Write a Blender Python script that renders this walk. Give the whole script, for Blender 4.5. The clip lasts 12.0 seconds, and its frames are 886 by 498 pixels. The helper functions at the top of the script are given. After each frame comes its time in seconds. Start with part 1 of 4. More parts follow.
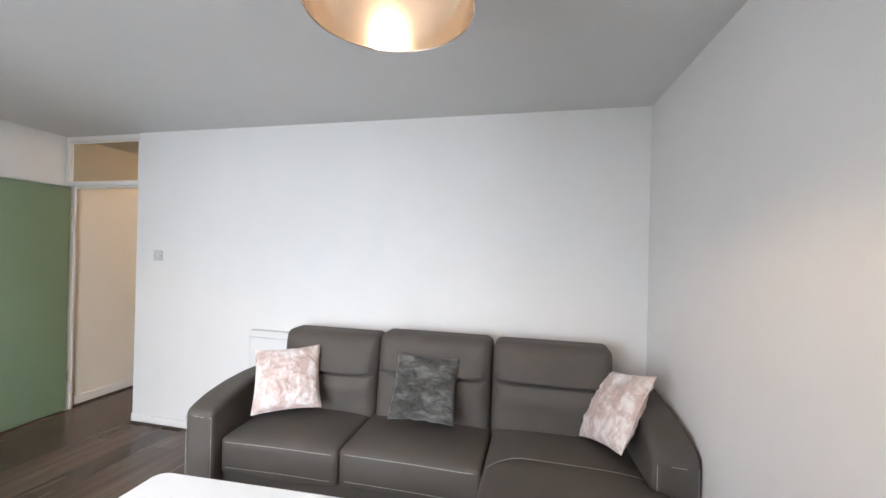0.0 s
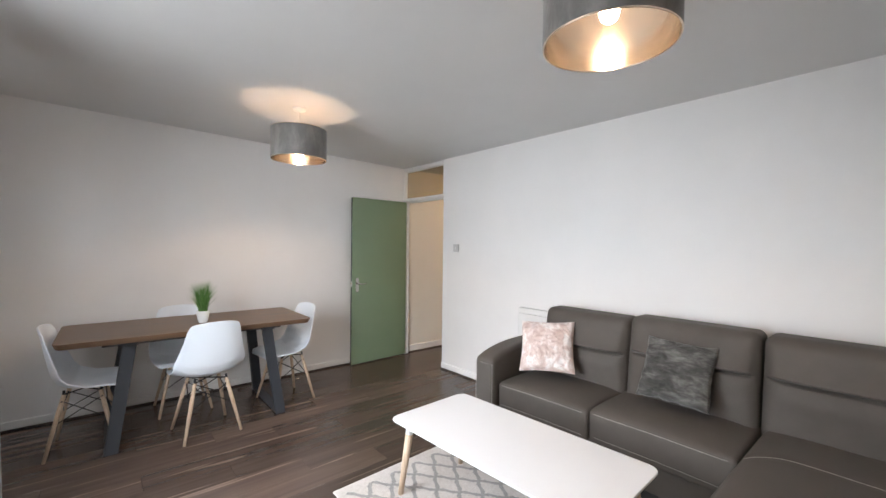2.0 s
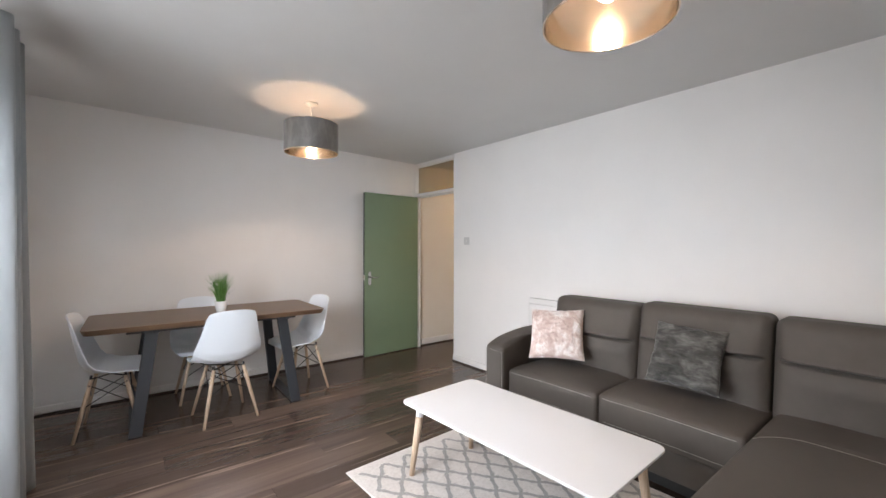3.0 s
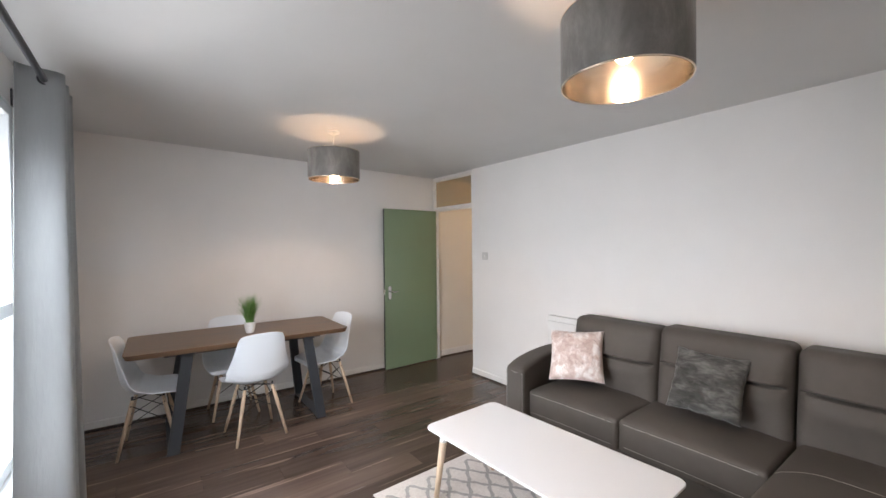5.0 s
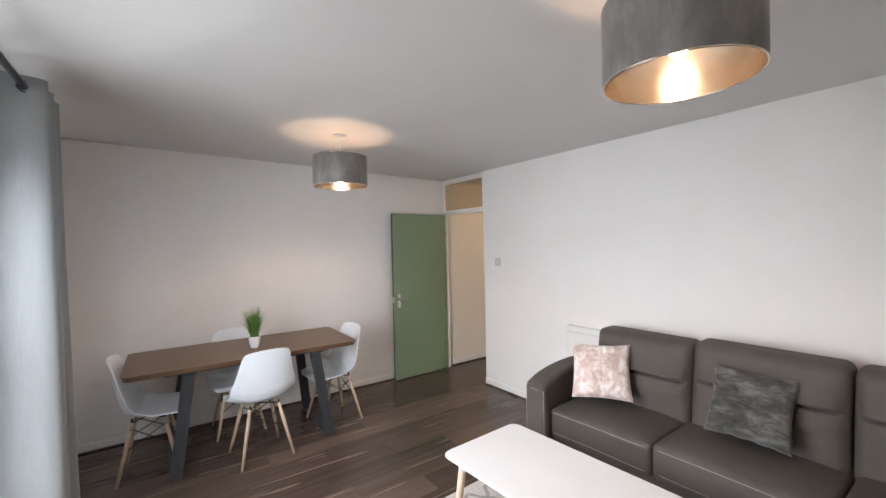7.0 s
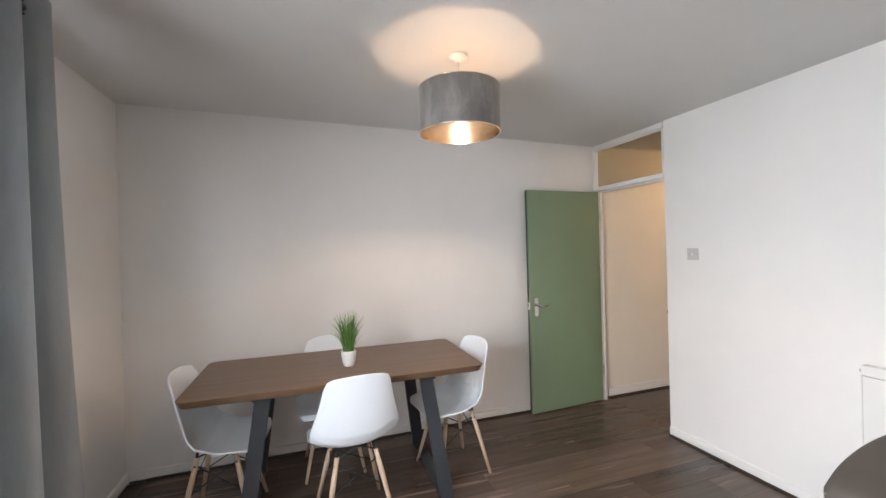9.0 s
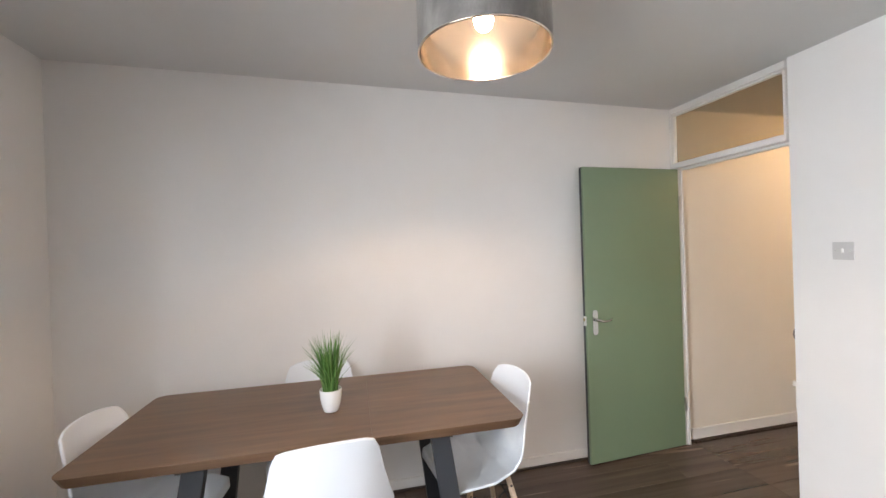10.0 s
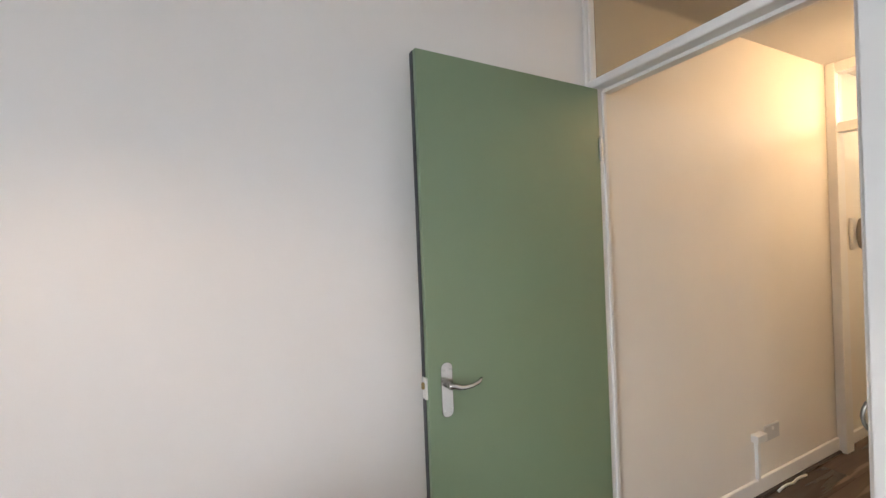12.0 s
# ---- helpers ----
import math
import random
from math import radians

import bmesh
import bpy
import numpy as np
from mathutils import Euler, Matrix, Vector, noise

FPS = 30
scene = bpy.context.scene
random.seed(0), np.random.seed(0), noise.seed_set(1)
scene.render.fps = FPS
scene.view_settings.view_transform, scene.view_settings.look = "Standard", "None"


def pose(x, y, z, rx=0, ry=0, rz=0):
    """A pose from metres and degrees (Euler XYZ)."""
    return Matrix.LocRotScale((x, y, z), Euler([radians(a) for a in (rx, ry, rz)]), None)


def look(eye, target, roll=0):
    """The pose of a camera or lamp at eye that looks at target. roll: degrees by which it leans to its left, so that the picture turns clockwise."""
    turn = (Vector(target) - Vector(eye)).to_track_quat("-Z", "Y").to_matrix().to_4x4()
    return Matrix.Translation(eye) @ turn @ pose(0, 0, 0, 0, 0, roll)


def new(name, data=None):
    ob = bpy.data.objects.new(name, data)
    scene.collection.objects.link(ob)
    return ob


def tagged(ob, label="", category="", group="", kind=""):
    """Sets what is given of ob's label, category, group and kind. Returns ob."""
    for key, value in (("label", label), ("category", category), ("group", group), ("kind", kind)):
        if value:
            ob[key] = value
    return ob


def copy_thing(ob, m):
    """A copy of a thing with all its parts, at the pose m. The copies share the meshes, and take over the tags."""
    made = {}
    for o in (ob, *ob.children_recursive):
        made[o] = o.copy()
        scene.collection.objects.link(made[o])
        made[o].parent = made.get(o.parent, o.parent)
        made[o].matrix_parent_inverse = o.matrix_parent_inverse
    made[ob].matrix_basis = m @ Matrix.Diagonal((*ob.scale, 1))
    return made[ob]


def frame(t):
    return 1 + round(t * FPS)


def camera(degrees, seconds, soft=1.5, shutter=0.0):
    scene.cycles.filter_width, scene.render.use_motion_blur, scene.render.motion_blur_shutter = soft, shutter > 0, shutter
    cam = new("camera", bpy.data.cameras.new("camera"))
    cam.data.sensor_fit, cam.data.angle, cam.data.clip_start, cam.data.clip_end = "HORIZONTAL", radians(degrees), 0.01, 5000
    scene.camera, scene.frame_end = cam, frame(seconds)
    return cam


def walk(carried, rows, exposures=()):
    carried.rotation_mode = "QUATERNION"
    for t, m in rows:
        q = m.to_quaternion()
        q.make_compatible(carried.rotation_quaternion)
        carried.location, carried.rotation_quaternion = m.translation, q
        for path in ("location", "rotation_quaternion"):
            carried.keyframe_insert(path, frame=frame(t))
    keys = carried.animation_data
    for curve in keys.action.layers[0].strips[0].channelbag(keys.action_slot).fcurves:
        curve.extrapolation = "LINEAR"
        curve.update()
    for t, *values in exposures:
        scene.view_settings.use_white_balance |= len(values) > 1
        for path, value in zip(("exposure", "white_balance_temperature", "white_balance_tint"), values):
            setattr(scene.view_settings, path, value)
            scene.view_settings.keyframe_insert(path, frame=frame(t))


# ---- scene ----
cam = camera(95.5, 12.0, soft=1.5)
PATH = [
    (0, (4.059, -2.735, 1.513), (3.605, -0.787, 1.52), 1.4),
    (0.5, (4.16, -2.819, 1.541), (3.314, -1.007, 1.538), 1.4),
    (1, (4.308, -2.936, 1.514), (3.117, -1.329, 1.511), 1.2),
    (1.5, (4.31, -3.027, 1.484), (2.887, -1.621, 1.474), 1.0),
    (2, (4.344, -3.059, 1.441), (2.822, -1.762, 1.423), 0.7),
    (2.5, (4.374, -3.071, 1.395), (2.821, -1.811, 1.378), 0.4),
    (3, (4.4, -3.064, 1.357), (2.835, -1.819, 1.341), 0.2),
    (5, (4.437, -3.131, 1.549), (2.824, -1.949, 1.527), -0.5),
    (5.5, (4.449, -3.126, 1.591), (2.832, -1.949, 1.569), -0.8),
    (6, (4.423, -3.129, 1.629), (2.809, -1.947, 1.602), -0.7),
    (6.5, (4.381, -3.122, 1.65), (2.766, -1.943, 1.618), -1.0),
    (8.5, (3.468, -2.761, 1.512), (1.665, -1.895, 1.51), -1.4),
    (9, (3.154, -2.656, 1.511), (1.262, -2.008, 1.503), -1.6),
    (9.5, (2.79, -2.487, 1.503), (0.852, -1.993, 1.5), -1.8),
    (10, (2.42, -2.325, 1.491), (0.474, -1.86, 1.484), -1.9),
    (10.5, (2.122, -2.109, 1.471), (0.191, -1.588, 1.463), -2.0),
    (11, (1.786, -1.840, 1.474), (-0.110, -1.203, 1.462), -2.0),
    (11.5, (1.478, -1.592, 1.468), (-0.379, -0.848, 1.445), -2.0),
    (12, (1.154, -1.268, 1.397), (-0.642, -0.388, 1.386), -2.3),
]
walk(cam, [(t, look(eye, target, roll)) for t, eye, target, roll in PATH],
     [(0.0, 0.47, 6230, 8), (0.5, 0.42, 6160, 8), (1.5, 0.38, 6280, 8), (2.5, 0.25, 6530, 10), (6.5, 0.15, 6600, 11), (8.5, 0.44, 6580, 10), (9.0, 0.43, 6580, 10), (9.5, 0.60, 6580, 10), (10.5, 0.64, 6540, 10), (11.0, 0.61, 6420, 9), (12.0, 0.46, 6400, 9)])

# ---- plan, metres ----
WX, EX, NY, SY, CZ = -0.066, 4.74, 0.0, -3.70, 2.445      # west, east, north, south walls and ceiling
SKEW = 3.4                  # the east wall runs outwards to the south, degrees
EXS = EX + 0.24             # its southern end
DOOR_X0, DOOR_X1, DOOR_H, FAN_T = -0.018, 0.755, 2.0, 2.39  # doorway in the north wall and its fanlight
HALL_X1, HALL_Y = 1.05, 2.08
SYW, JOG = -3.82, 1.25      # the west end of the south wall stands back a little
WIN_X0, WIN_X1, WIN_Z0, WIN_Z1 = 1.35, 3.45, 0.42, 2.30

# ---- world and lights ----
world = bpy.data.worlds.new("world")
scene.world = world
world.use_nodes = True
wn = world.node_tree.nodes
sky = wn.new("ShaderNodeTexSky")
sky.sky_type, sky.sun_disc, sky.sun_elevation, sky.sun_rotation = "NISHITA", False, radians(42), radians(0)
world.node_tree.links.new(sky.outputs["Color"], wn["Background"].inputs["Color"])
wn["Background"].inputs["Strength"].default_value = 0.15


def lamp(name, kind, energy, color, m, **kw):
    data = bpy.data.lights.new(name, kind)
    data.energy, data.color = energy, color
    for key, value in kw.items():
        if key == "size":
            data.size = value
        elif key == "size_y":
            data.size_y = value
        elif key == "shape":
            data.shape = value
        elif key == "spread":
            data.spread = value
        elif key == "angle":
            data.angle = value
        elif key == "soft":
            data.shadow_soft_size = value
    ob = new(name, data)
    ob.matrix_world = m
    return ob


WIN_C = Vector(((WIN_X0 + WIN_X1) / 2, SY - 0.52, 1.42))
lamp("window_daylight", "AREA", 92, (0.86, 0.92, 1.0), look(WIN_C, WIN_C + Vector((-0.36, math.cos(radians(52)), -math.sin(radians(52))))),
     shape="RECTANGLE", size=2.0, size_y=1.7, spread=radians(150))
# level daylight off the paving and the houses opposite, in the opening itself
WIN_O = Vector(((WIN_X0 + WIN_X1) / 2, SY - 0.11, 1.36))
lamp("window_low_light", "AREA", 27, (0.93, 0.96, 1.0), look(WIN_O, WIN_O + Vector((0, 1, 0))),
     shape="RECTANGLE", size=1.98, size_y=1.76, spread=radians(180))
sun = lamp("sun", "SUN", 0.8, (1.0, 0.95, 0.88), look((0, 0, 0), (0.0, -0.74, -0.67)), angle=radians(12))

# ---- materials ----


def nodes_of(name, base, rough=0.6, metal=0.0):
    m = bpy.data.materials.new(name)
    m.use_nodes = True
    b = m.node_tree.nodes["Principled BSDF"]
    b.inputs["Base Color"].default_value = (*base, 1)
    b.inputs["Roughness"].default_value = rough
    b.inputs["Metallic"].default_value = metal
    return m, m.node_tree.nodes, m.node_tree.links, b


def coords(n, l, scale=(1, 1, 1), which="Object"):
    tc, mp = n.new("ShaderNodeTexCoord"), n.new("ShaderNodeMapping")
    mp.inputs["Scale"].default_value = scale
    l.new(tc.outputs[which], mp.inputs["Vector"])
    return mp.outputs["Vector"]


def noise_tex(n, l, vec, scale, detail=4, rough=0.5, dist=0.0):
    t = n.new("ShaderNodeTexNoise")
    t.inputs["Scale"].default_value, t.inputs["Detail"].default_value = scale, detail
    t.inputs["Roughness"].default_value, t.inputs["Distortion"].default_value = rough, dist
    l.new(vec, t.inputs["Vector"])
    return t.outputs["Fac"]


def ramp(n, l, fac, stops):
    r = n.new("ShaderNodeValToRGB")
    el = r.color_ramp.elements
    while len(el) < len(stops):
        el.new(0.5)
    for e, (p, c) in zip(el, stops):
        e.position, e.color = p, (*c, 1)
    l.new(fac, r.inputs["Fac"])
    return r.outputs["Color"]


def bump(n, l, b, height, strength, dist):
    bp = n.new("ShaderNodeBump")
    bp.inputs["Strength"].default_value, bp.inputs["Distance"].default_value = strength, dist
    l.new(height, bp.inputs["Height"])
    l.new(bp.outputs["Normal"], b.inputs["Normal"])


def mixed(n, l, fac, a, b, mode="MIX"):
    m = n.new("ShaderNodeMix")
    m.data_type, m.blend_type = "RGBA", mode
    for sock, v in ((m.inputs["Factor"], fac), (m.inputs["A"], a), (m.inputs["B"], b)):
        if isinstance(v, tuple):
            sock.default_value = (*v, 1)
        elif isinstance(v, (int, float)):
            sock.default_value = v
        else:
            l.new(v, sock)
    return m.outputs["Result"]


def painted(name, base, rough, fine=220, vary=0.04, strength=0.12):
    """Rolled wall paint: fine orange-peel relief, faint broad marks."""
    m, n, l, b = nodes_of(name, base, rough)
    v = coords(n, l)
    broad = noise_tex(n, l, v, 1.3, 5, 0.6)
    dark = tuple(c * (1 - vary) for c in base)
    light = tuple(min(1, c * (1 + vary * 0.4)) for c in base)
    l.new(ramp(n, l, broad, [(0.3, dark), (0.7, light)]), b.inputs["Base Color"])
    bump(n, l, b, noise_tex(n, l, v, fine, 3), strength, 0.002)
    return m


wall_mat = painted("wall_paint", (0.80, 0.785, 0.77), 0.55)
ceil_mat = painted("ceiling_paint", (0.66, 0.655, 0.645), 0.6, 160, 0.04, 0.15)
hall_mat = painted("hall_paint", (0.80, 0.755, 0.68), 0.55)
trim_mat = painted("gloss_paint", (0.80, 0.785, 0.765), 0.3, 60, 0.03, 0.06)
door_mat = painted("green_paint", (0.20, 0.275, 0.175), 0.33, 300, 0.05, 0.06)
door_edge_mat = painted("white_edge_paint", (0.7, 0.69, 0.66), 0.4, 200, 0.05, 0.06)
rad_mat = painted("radiator_enamel", (0.80, 0.79, 0.775), 0.25, 200, 0.02, 0.03)
plastic_mat, *_ = nodes_of("white_moulded_plastic", (0.82, 0.865, 0.915), 0.3)
socket_mat, *_ = nodes_of("white_socket_plastic", (0.75, 0.74, 0.71), 0.35)
black_mat, *_ = nodes_of("black_wire_steel", (0.025, 0.025, 0.028), 0.4, 0.6)
# black of the plastic feet, and of the shade block under the sofa
shadow_mat, *_ = nodes_of("black_foot_and_shade", (0.015, 0.015, 0.015), 0.5)
chrome_mat, *_ = nodes_of("satin_chrome", (0.62, 0.62, 0.61), 0.22, 1.0)
steel_mat, *_ = nodes_of("brushed_steel_plate", (0.55, 0.54, 0.52), 0.38, 1.0)
switch_mat, *_ = nodes_of("grey_white_switch_plate", (0.56, 0.55, 0.54), 0.32)
handset_mat, *_ = nodes_of("grey_brown_handset", (0.20, 0.175, 0.14), 0.4)
keep_mat, *_ = nodes_of("dull_worn_steel", (0.22, 0.20, 0.18), 0.5, 0.7)
brass_mat, *_ = nodes_of("dull_brass", (0.45, 0.34, 0.16), 0.35, 1.0)
rod_mat, *_ = nodes_of("pewter_curtain_rod", (0.09, 0.09, 0.10), 0.35, 0.9)
upvc_mat, *_ = nodes_of("white_upvc", (0.82, 0.84, 0.86), 0.3)
beading_mat, *_ = nodes_of("dark_floor_beading", (0.05, 0.035, 0.028), 0.4)
slate_mat = painted("slate_powder_coat", (0.034, 0.038, 0.046), 0.45, 500, 0.12, 0.1)
thread_mat, *_ = nodes_of("pale_thread", (0.42, 0.40, 0.37), 0.8)
table_white_mat = painted("white_lacquer", (0.83, 0.83, 0.84), 0.22, 120, 0.015, 0.015)
soil_mat, *_ = nodes_of("dark_soil", (0.03, 0.022, 0.016), 0.9)
pot_mat, *_ = nodes_of("white_glazed_pot", (0.8, 0.8, 0.79), 0.22)
cord_mat, *_ = nodes_of("white_flex", (0.78, 0.77, 0.74), 0.4)
ground_mat = painted("pale_paving", (0.35, 0.35, 0.33), 0.9, 20, 0.2, 0.2)


def wood(name, dark, mid, light, rough, stretch=(14, 1, 14), per_object=False, streak=0.0, scale=6, relief=0.12):
    m, n, l, b = nodes_of(name, mid, rough)
    vec = coords(n, l, stretch)
    if per_object:
        info, add = n.new("ShaderNodeObjectInfo"), n.new("ShaderNodeVectorMath")
        mul = n.new("ShaderNodeMath")
        mul.operation, mul.inputs[1].default_value = "MULTIPLY", 97.0
        l.new(info.outputs["Random"], mul.inputs[0])
        l.new(vec, add.inputs[0])
        l.new(mul.outputs[0], add.inputs[1])
        vec = add.outputs[0]
    grain = noise_tex(n, l, vec, scale, 3 if per_object else 8, 0.55 if per_object else 0.62, 0.6)
    lo, hi = (0.16, 0.84) if per_object else (0.28, 0.74)
    col = ramp(n, l, grain, [(lo, dark), (0.5, mid), (hi, light)])
    if per_object:
        hsv, mr = n.new("ShaderNodeHueSaturation"), n.new("ShaderNodeMapRange")
        mr.inputs["To Min"].default_value, mr.inputs["To Max"].default_value = 0.74, 1.24
        l.new(info.outputs["Random"], mr.inputs["Value"])
        l.new(mr.outputs["Result"], hsv.inputs["Value"])
        l.new(col, hsv.inputs["Color"])
        col = hsv.outputs["Color"]
    if streak:
        s = noise_tex(n, l, vec, scale * 1.3, 2, 0.4, 0.5)
        band = ramp(n, l, s, [(0.645, (0, 0, 0)), (0.69, (streak, streak, streak))])
        col = mixed(n, l, band, col, tuple(min(1, c * 2.0) for c in light))
    l.new(col, b.inputs["Base Color"])
    rr = n.new("ShaderNodeMapRange")
    rr.inputs["To Min"].default_value, rr.inputs["To Max"].default_value = rough * 0.8, rough * 1.25
    l.new(grain, rr.inputs["Value"])
    l.new(rr.outputs["Result"], b.inputs["Roughness"])
    bump(n, l, b, grain, relief, 0.003)
    return m


floor_mat = wood("dark_oak_laminate", (0.054, 0.037, 0.029), (0.084, 0.057, 0.045), (0.122, 0.086, 0.069), 0.24, (4.2, 0.2, 4.2), True, 0.6, 4, 0.03)
walnut_mat = wood("walnut_veneer", (0.094, 0.051, 0.029), (0.152, 0.088, 0.050), (0.212, 0.130, 0.079), 0.36, (4.5, 0.4, 4.5), False, 0, 4)
beech_mat = wood("beech_wood", (0.44, 0.31, 0.21), (0.56, 0.415, 0.295), (0.66, 0.52, 0.39), 0.5, (30, 30, 2.0), False, 0, 3)


def leather():
    m, n, l, b = nodes_of("taupe_grey_leather", (0.083, 0.0725, 0.0635), 0.55)
    v = coords(n, l)
    broad = noise_tex(n, l, v, 3.5, 5, 0.6)
    l.new(ramp(n, l, broad, [(0.3, (0.077, 0.067, 0.0585)), (0.7, (0.100, 0.087, 0.0765))]), b.inputs["Base Color"])
    vo = n.new("ShaderNodeTexVoronoi")
    vo.inputs["Scale"].default_value = 380
    l.new(v, vo.inputs["Vector"])
    rr = n.new("ShaderNodeMapRange")
    rr.inputs["To Min"].default_value, rr.inputs["To Max"].default_value = 0.54, 0.68
    l.new(broad, rr.inputs["Value"])
    l.new(rr.outputs["Result"], b.inputs["Roughness"])
    b.inputs["Specular IOR Level"].default_value = 0.35
    bump(n, l, b, vo.outputs["Distance"], 0.25, 0.0015)
    return m


leather_mat = leather()


def velvet(name, low, mid, high, scale, sheen=0.6, contrast=(0.38, 0.5, 0.62), stretch=(1, 1, 1), relief=0.5, swirl=0.35):
    m, n, l, b = nodes_of(name, mid, 0.75)
    v = coords(n, l, stretch)
    f = noise_tex(n, l, v, scale, 8, 0.68, swirl)
    l.new(ramp(n, l, f, [(contrast[0], low), (contrast[1], mid), (contrast[2], high)]), b.inputs["Base Color"])
    b.inputs["Sheen Weight"].default_value = sheen
    b.inputs["Sheen Roughness"].default_value = 0.35
    bump(n, l, b, noise_tex(n, l, v, scale * 14, 4), relief, 0.004)
    return m


pink_mat = velvet("crushed_pink_velvet", (0.56, 0.42, 0.375), (0.65, 0.525, 0.48), (0.84, 0.78, 0.755), 13, 0.5, (0.40, 0.50, 0.60), (1, 0.7, 1), 0.5, 0.25)
pink_mat.node_tree.nodes["Principled BSDF"].inputs["Roughness"].default_value = 0.45
fur_mat = velvet("grey_plush_fur", (0.030, 0.030, 0.027), (0.068, 0.067, 0.062), (0.17, 0.168, 0.158), 11, 0.3, (0.36, 0.5, 0.66), (0.7, 1.6, 1), 1.0, 0.35)
shade_mat = velvet("grey_velvet_shade", (0.12, 0.112, 0.104), (0.165, 0.155, 0.145), (0.25, 0.24, 0.225), 7, 0.5, (0.35, 0.5, 0.68), (1, 1, 0.5), 0.3)


def foil():
    """Horizontally brushed foil: highlights are drawn out upright."""
    m, n, l, b = nodes_of("champagne_foil_lining", (0.73, 0.65, 0.55), 0.175, 1.0)
    tan = n.new("ShaderNodeTangent")
    tan.direction_type, tan.axis = "RADIAL", "Z"
    l.new(tan.outputs["Tangent"], b.inputs["Tangent"])
    b.inputs["Anisotropic"].default_value, b.inputs["Anisotropic Rotation"].default_value = 0.85, 0.25
    return m


lining_mat = foil()

curtain_mat = velvet("grey_woven_curtain", (0.27, 0.285, 0.29), (0.32, 0.335, 0.34), (0.37, 0.385, 0.39), 5, 0.3, (0.3, 0.5, 0.7), (1, 1, 0.2), 0.3)
# daylight soaks through the cloth
ct = curtain_mat.node_tree
soak, blend = ct.nodes.new("ShaderNodeBsdfTranslucent"), ct.nodes.new("ShaderNodeMixShader")
soak.inputs["Color"].default_value = (0.42, 0.44, 0.45, 1)
blend.inputs[0].default_value = 0.28
ct.links.new(ct.nodes["Principled BSDF"].outputs[0], blend.inputs[1])
ct.links.new(soak.outputs[0], blend.inputs[2])
ct.links.new(blend.outputs[0], ct.nodes["Material Output"].inputs["Surface"])
rug_cream_mat = velvet("cream_rug_pile", (0.54, 0.485, 0.44), (0.64, 0.585, 0.54), (0.71, 0.66, 0.615), 60, 0.2, (0.3, 0.5, 0.7), (1, 1, 1), 0.8)
rug_grey_mat = velvet("grey_rug_pile", (0.27, 0.252, 0.236), (0.33, 0.31, 0.292), (0.38, 0.36, 0.34), 60, 0.2, (0.3, 0.5, 0.7), (1, 1, 1), 0.8)


def glass(name, tint=(1, 1, 1), rough=0.02):
    m, n, l, b = nodes_of(name, tint, rough)
    b.inputs["Transmission Weight"].default_value = 1.0
    b.inputs["IOR"].default_value = 1.45
    return m


glass_mat = glass("clear_glass")
# the tan tint puts the hall ceiling's dimness into the glass colour
fan_mat = glass("hall_shade_fanlight_glass", (0.60, 0.55, 0.45), 0.10)


def glow(name, color, strength):
    m = bpy.data.materials.new(name)
    m.use_nodes = True
    n, l = m.node_tree.nodes, m.node_tree.links
    n.remove(n["Principled BSDF"])
    e = n.new("ShaderNodeEmission")
    e.inputs["Color"].default_value, e.inputs["Strength"].default_value = (*color, 1), strength
    l.new(e.outputs[0], n["Material Output"].inputs["Surface"])
    return m


bulb_mat = glow("warm_bulb", (1.0, 0.70, 0.48), 560.0)
lobby_bulb_mat = glow("lobby_bulb", (1.0, 0.80, 0.58), 230.0)
hall_bulb_mat = glow("hall_bulb", (1.0, 0.63, 0.33), 205.0)

# ---- shape helpers ----


def part(name, bm, mat, parent=None, label="", smooth=False, kind="", category=""):
    """Links a bmesh as one mesh object."""
    me = bpy.data.meshes.new(name)
    bmesh.ops.recalc_face_normals(bm, faces=bm.faces)
    bm.to_mesh(me)
    bm.free()
    me.materials.append(mat)
    if smooth:
        for p in me.polygons:
            p.use_smooth = True
    ob = new(name, me)
    if parent is not None:
        ob.parent = parent
    return tagged(ob, label, category, "", kind)


def thing(name, label, category, m=None, group=""):
    """An Empty at a thing's base."""
    ob = new(name)
    ob.empty_display_size = 0.1
    if m is not None:
        ob.matrix_world = m
    return tagged(ob, label, category, group)


def add_box(bm, lo, hi, bevel=0.0, seg=2, m=None):
    lo, hi = Vector(lo), Vector(hi)
    ctr, size = (lo + hi) / 2, hi - lo
    made = bmesh.ops.create_cube(bm, size=1.0, matrix=Matrix.Translation(ctr) @ Matrix.Diagonal((*size, 1)))
    verts = made["verts"]
    if bevel:
        edges = list({e for v in verts for e in v.link_edges})
        out = bmesh.ops.bevel(bm, geom=edges, offset=bevel, segments=seg, affect="EDGES", profile=0.5)
        verts = list({v for f in out["faces"] for v in f.verts} | {v for v in verts if v.is_valid})
    if m is not None:
        bmesh.ops.transform(bm, matrix=m, verts=verts)
    return bm


def box(lo, hi, bevel=0.0, seg=2, m=None):
    return add_box(bmesh.new(), lo, hi, bevel, seg, m)


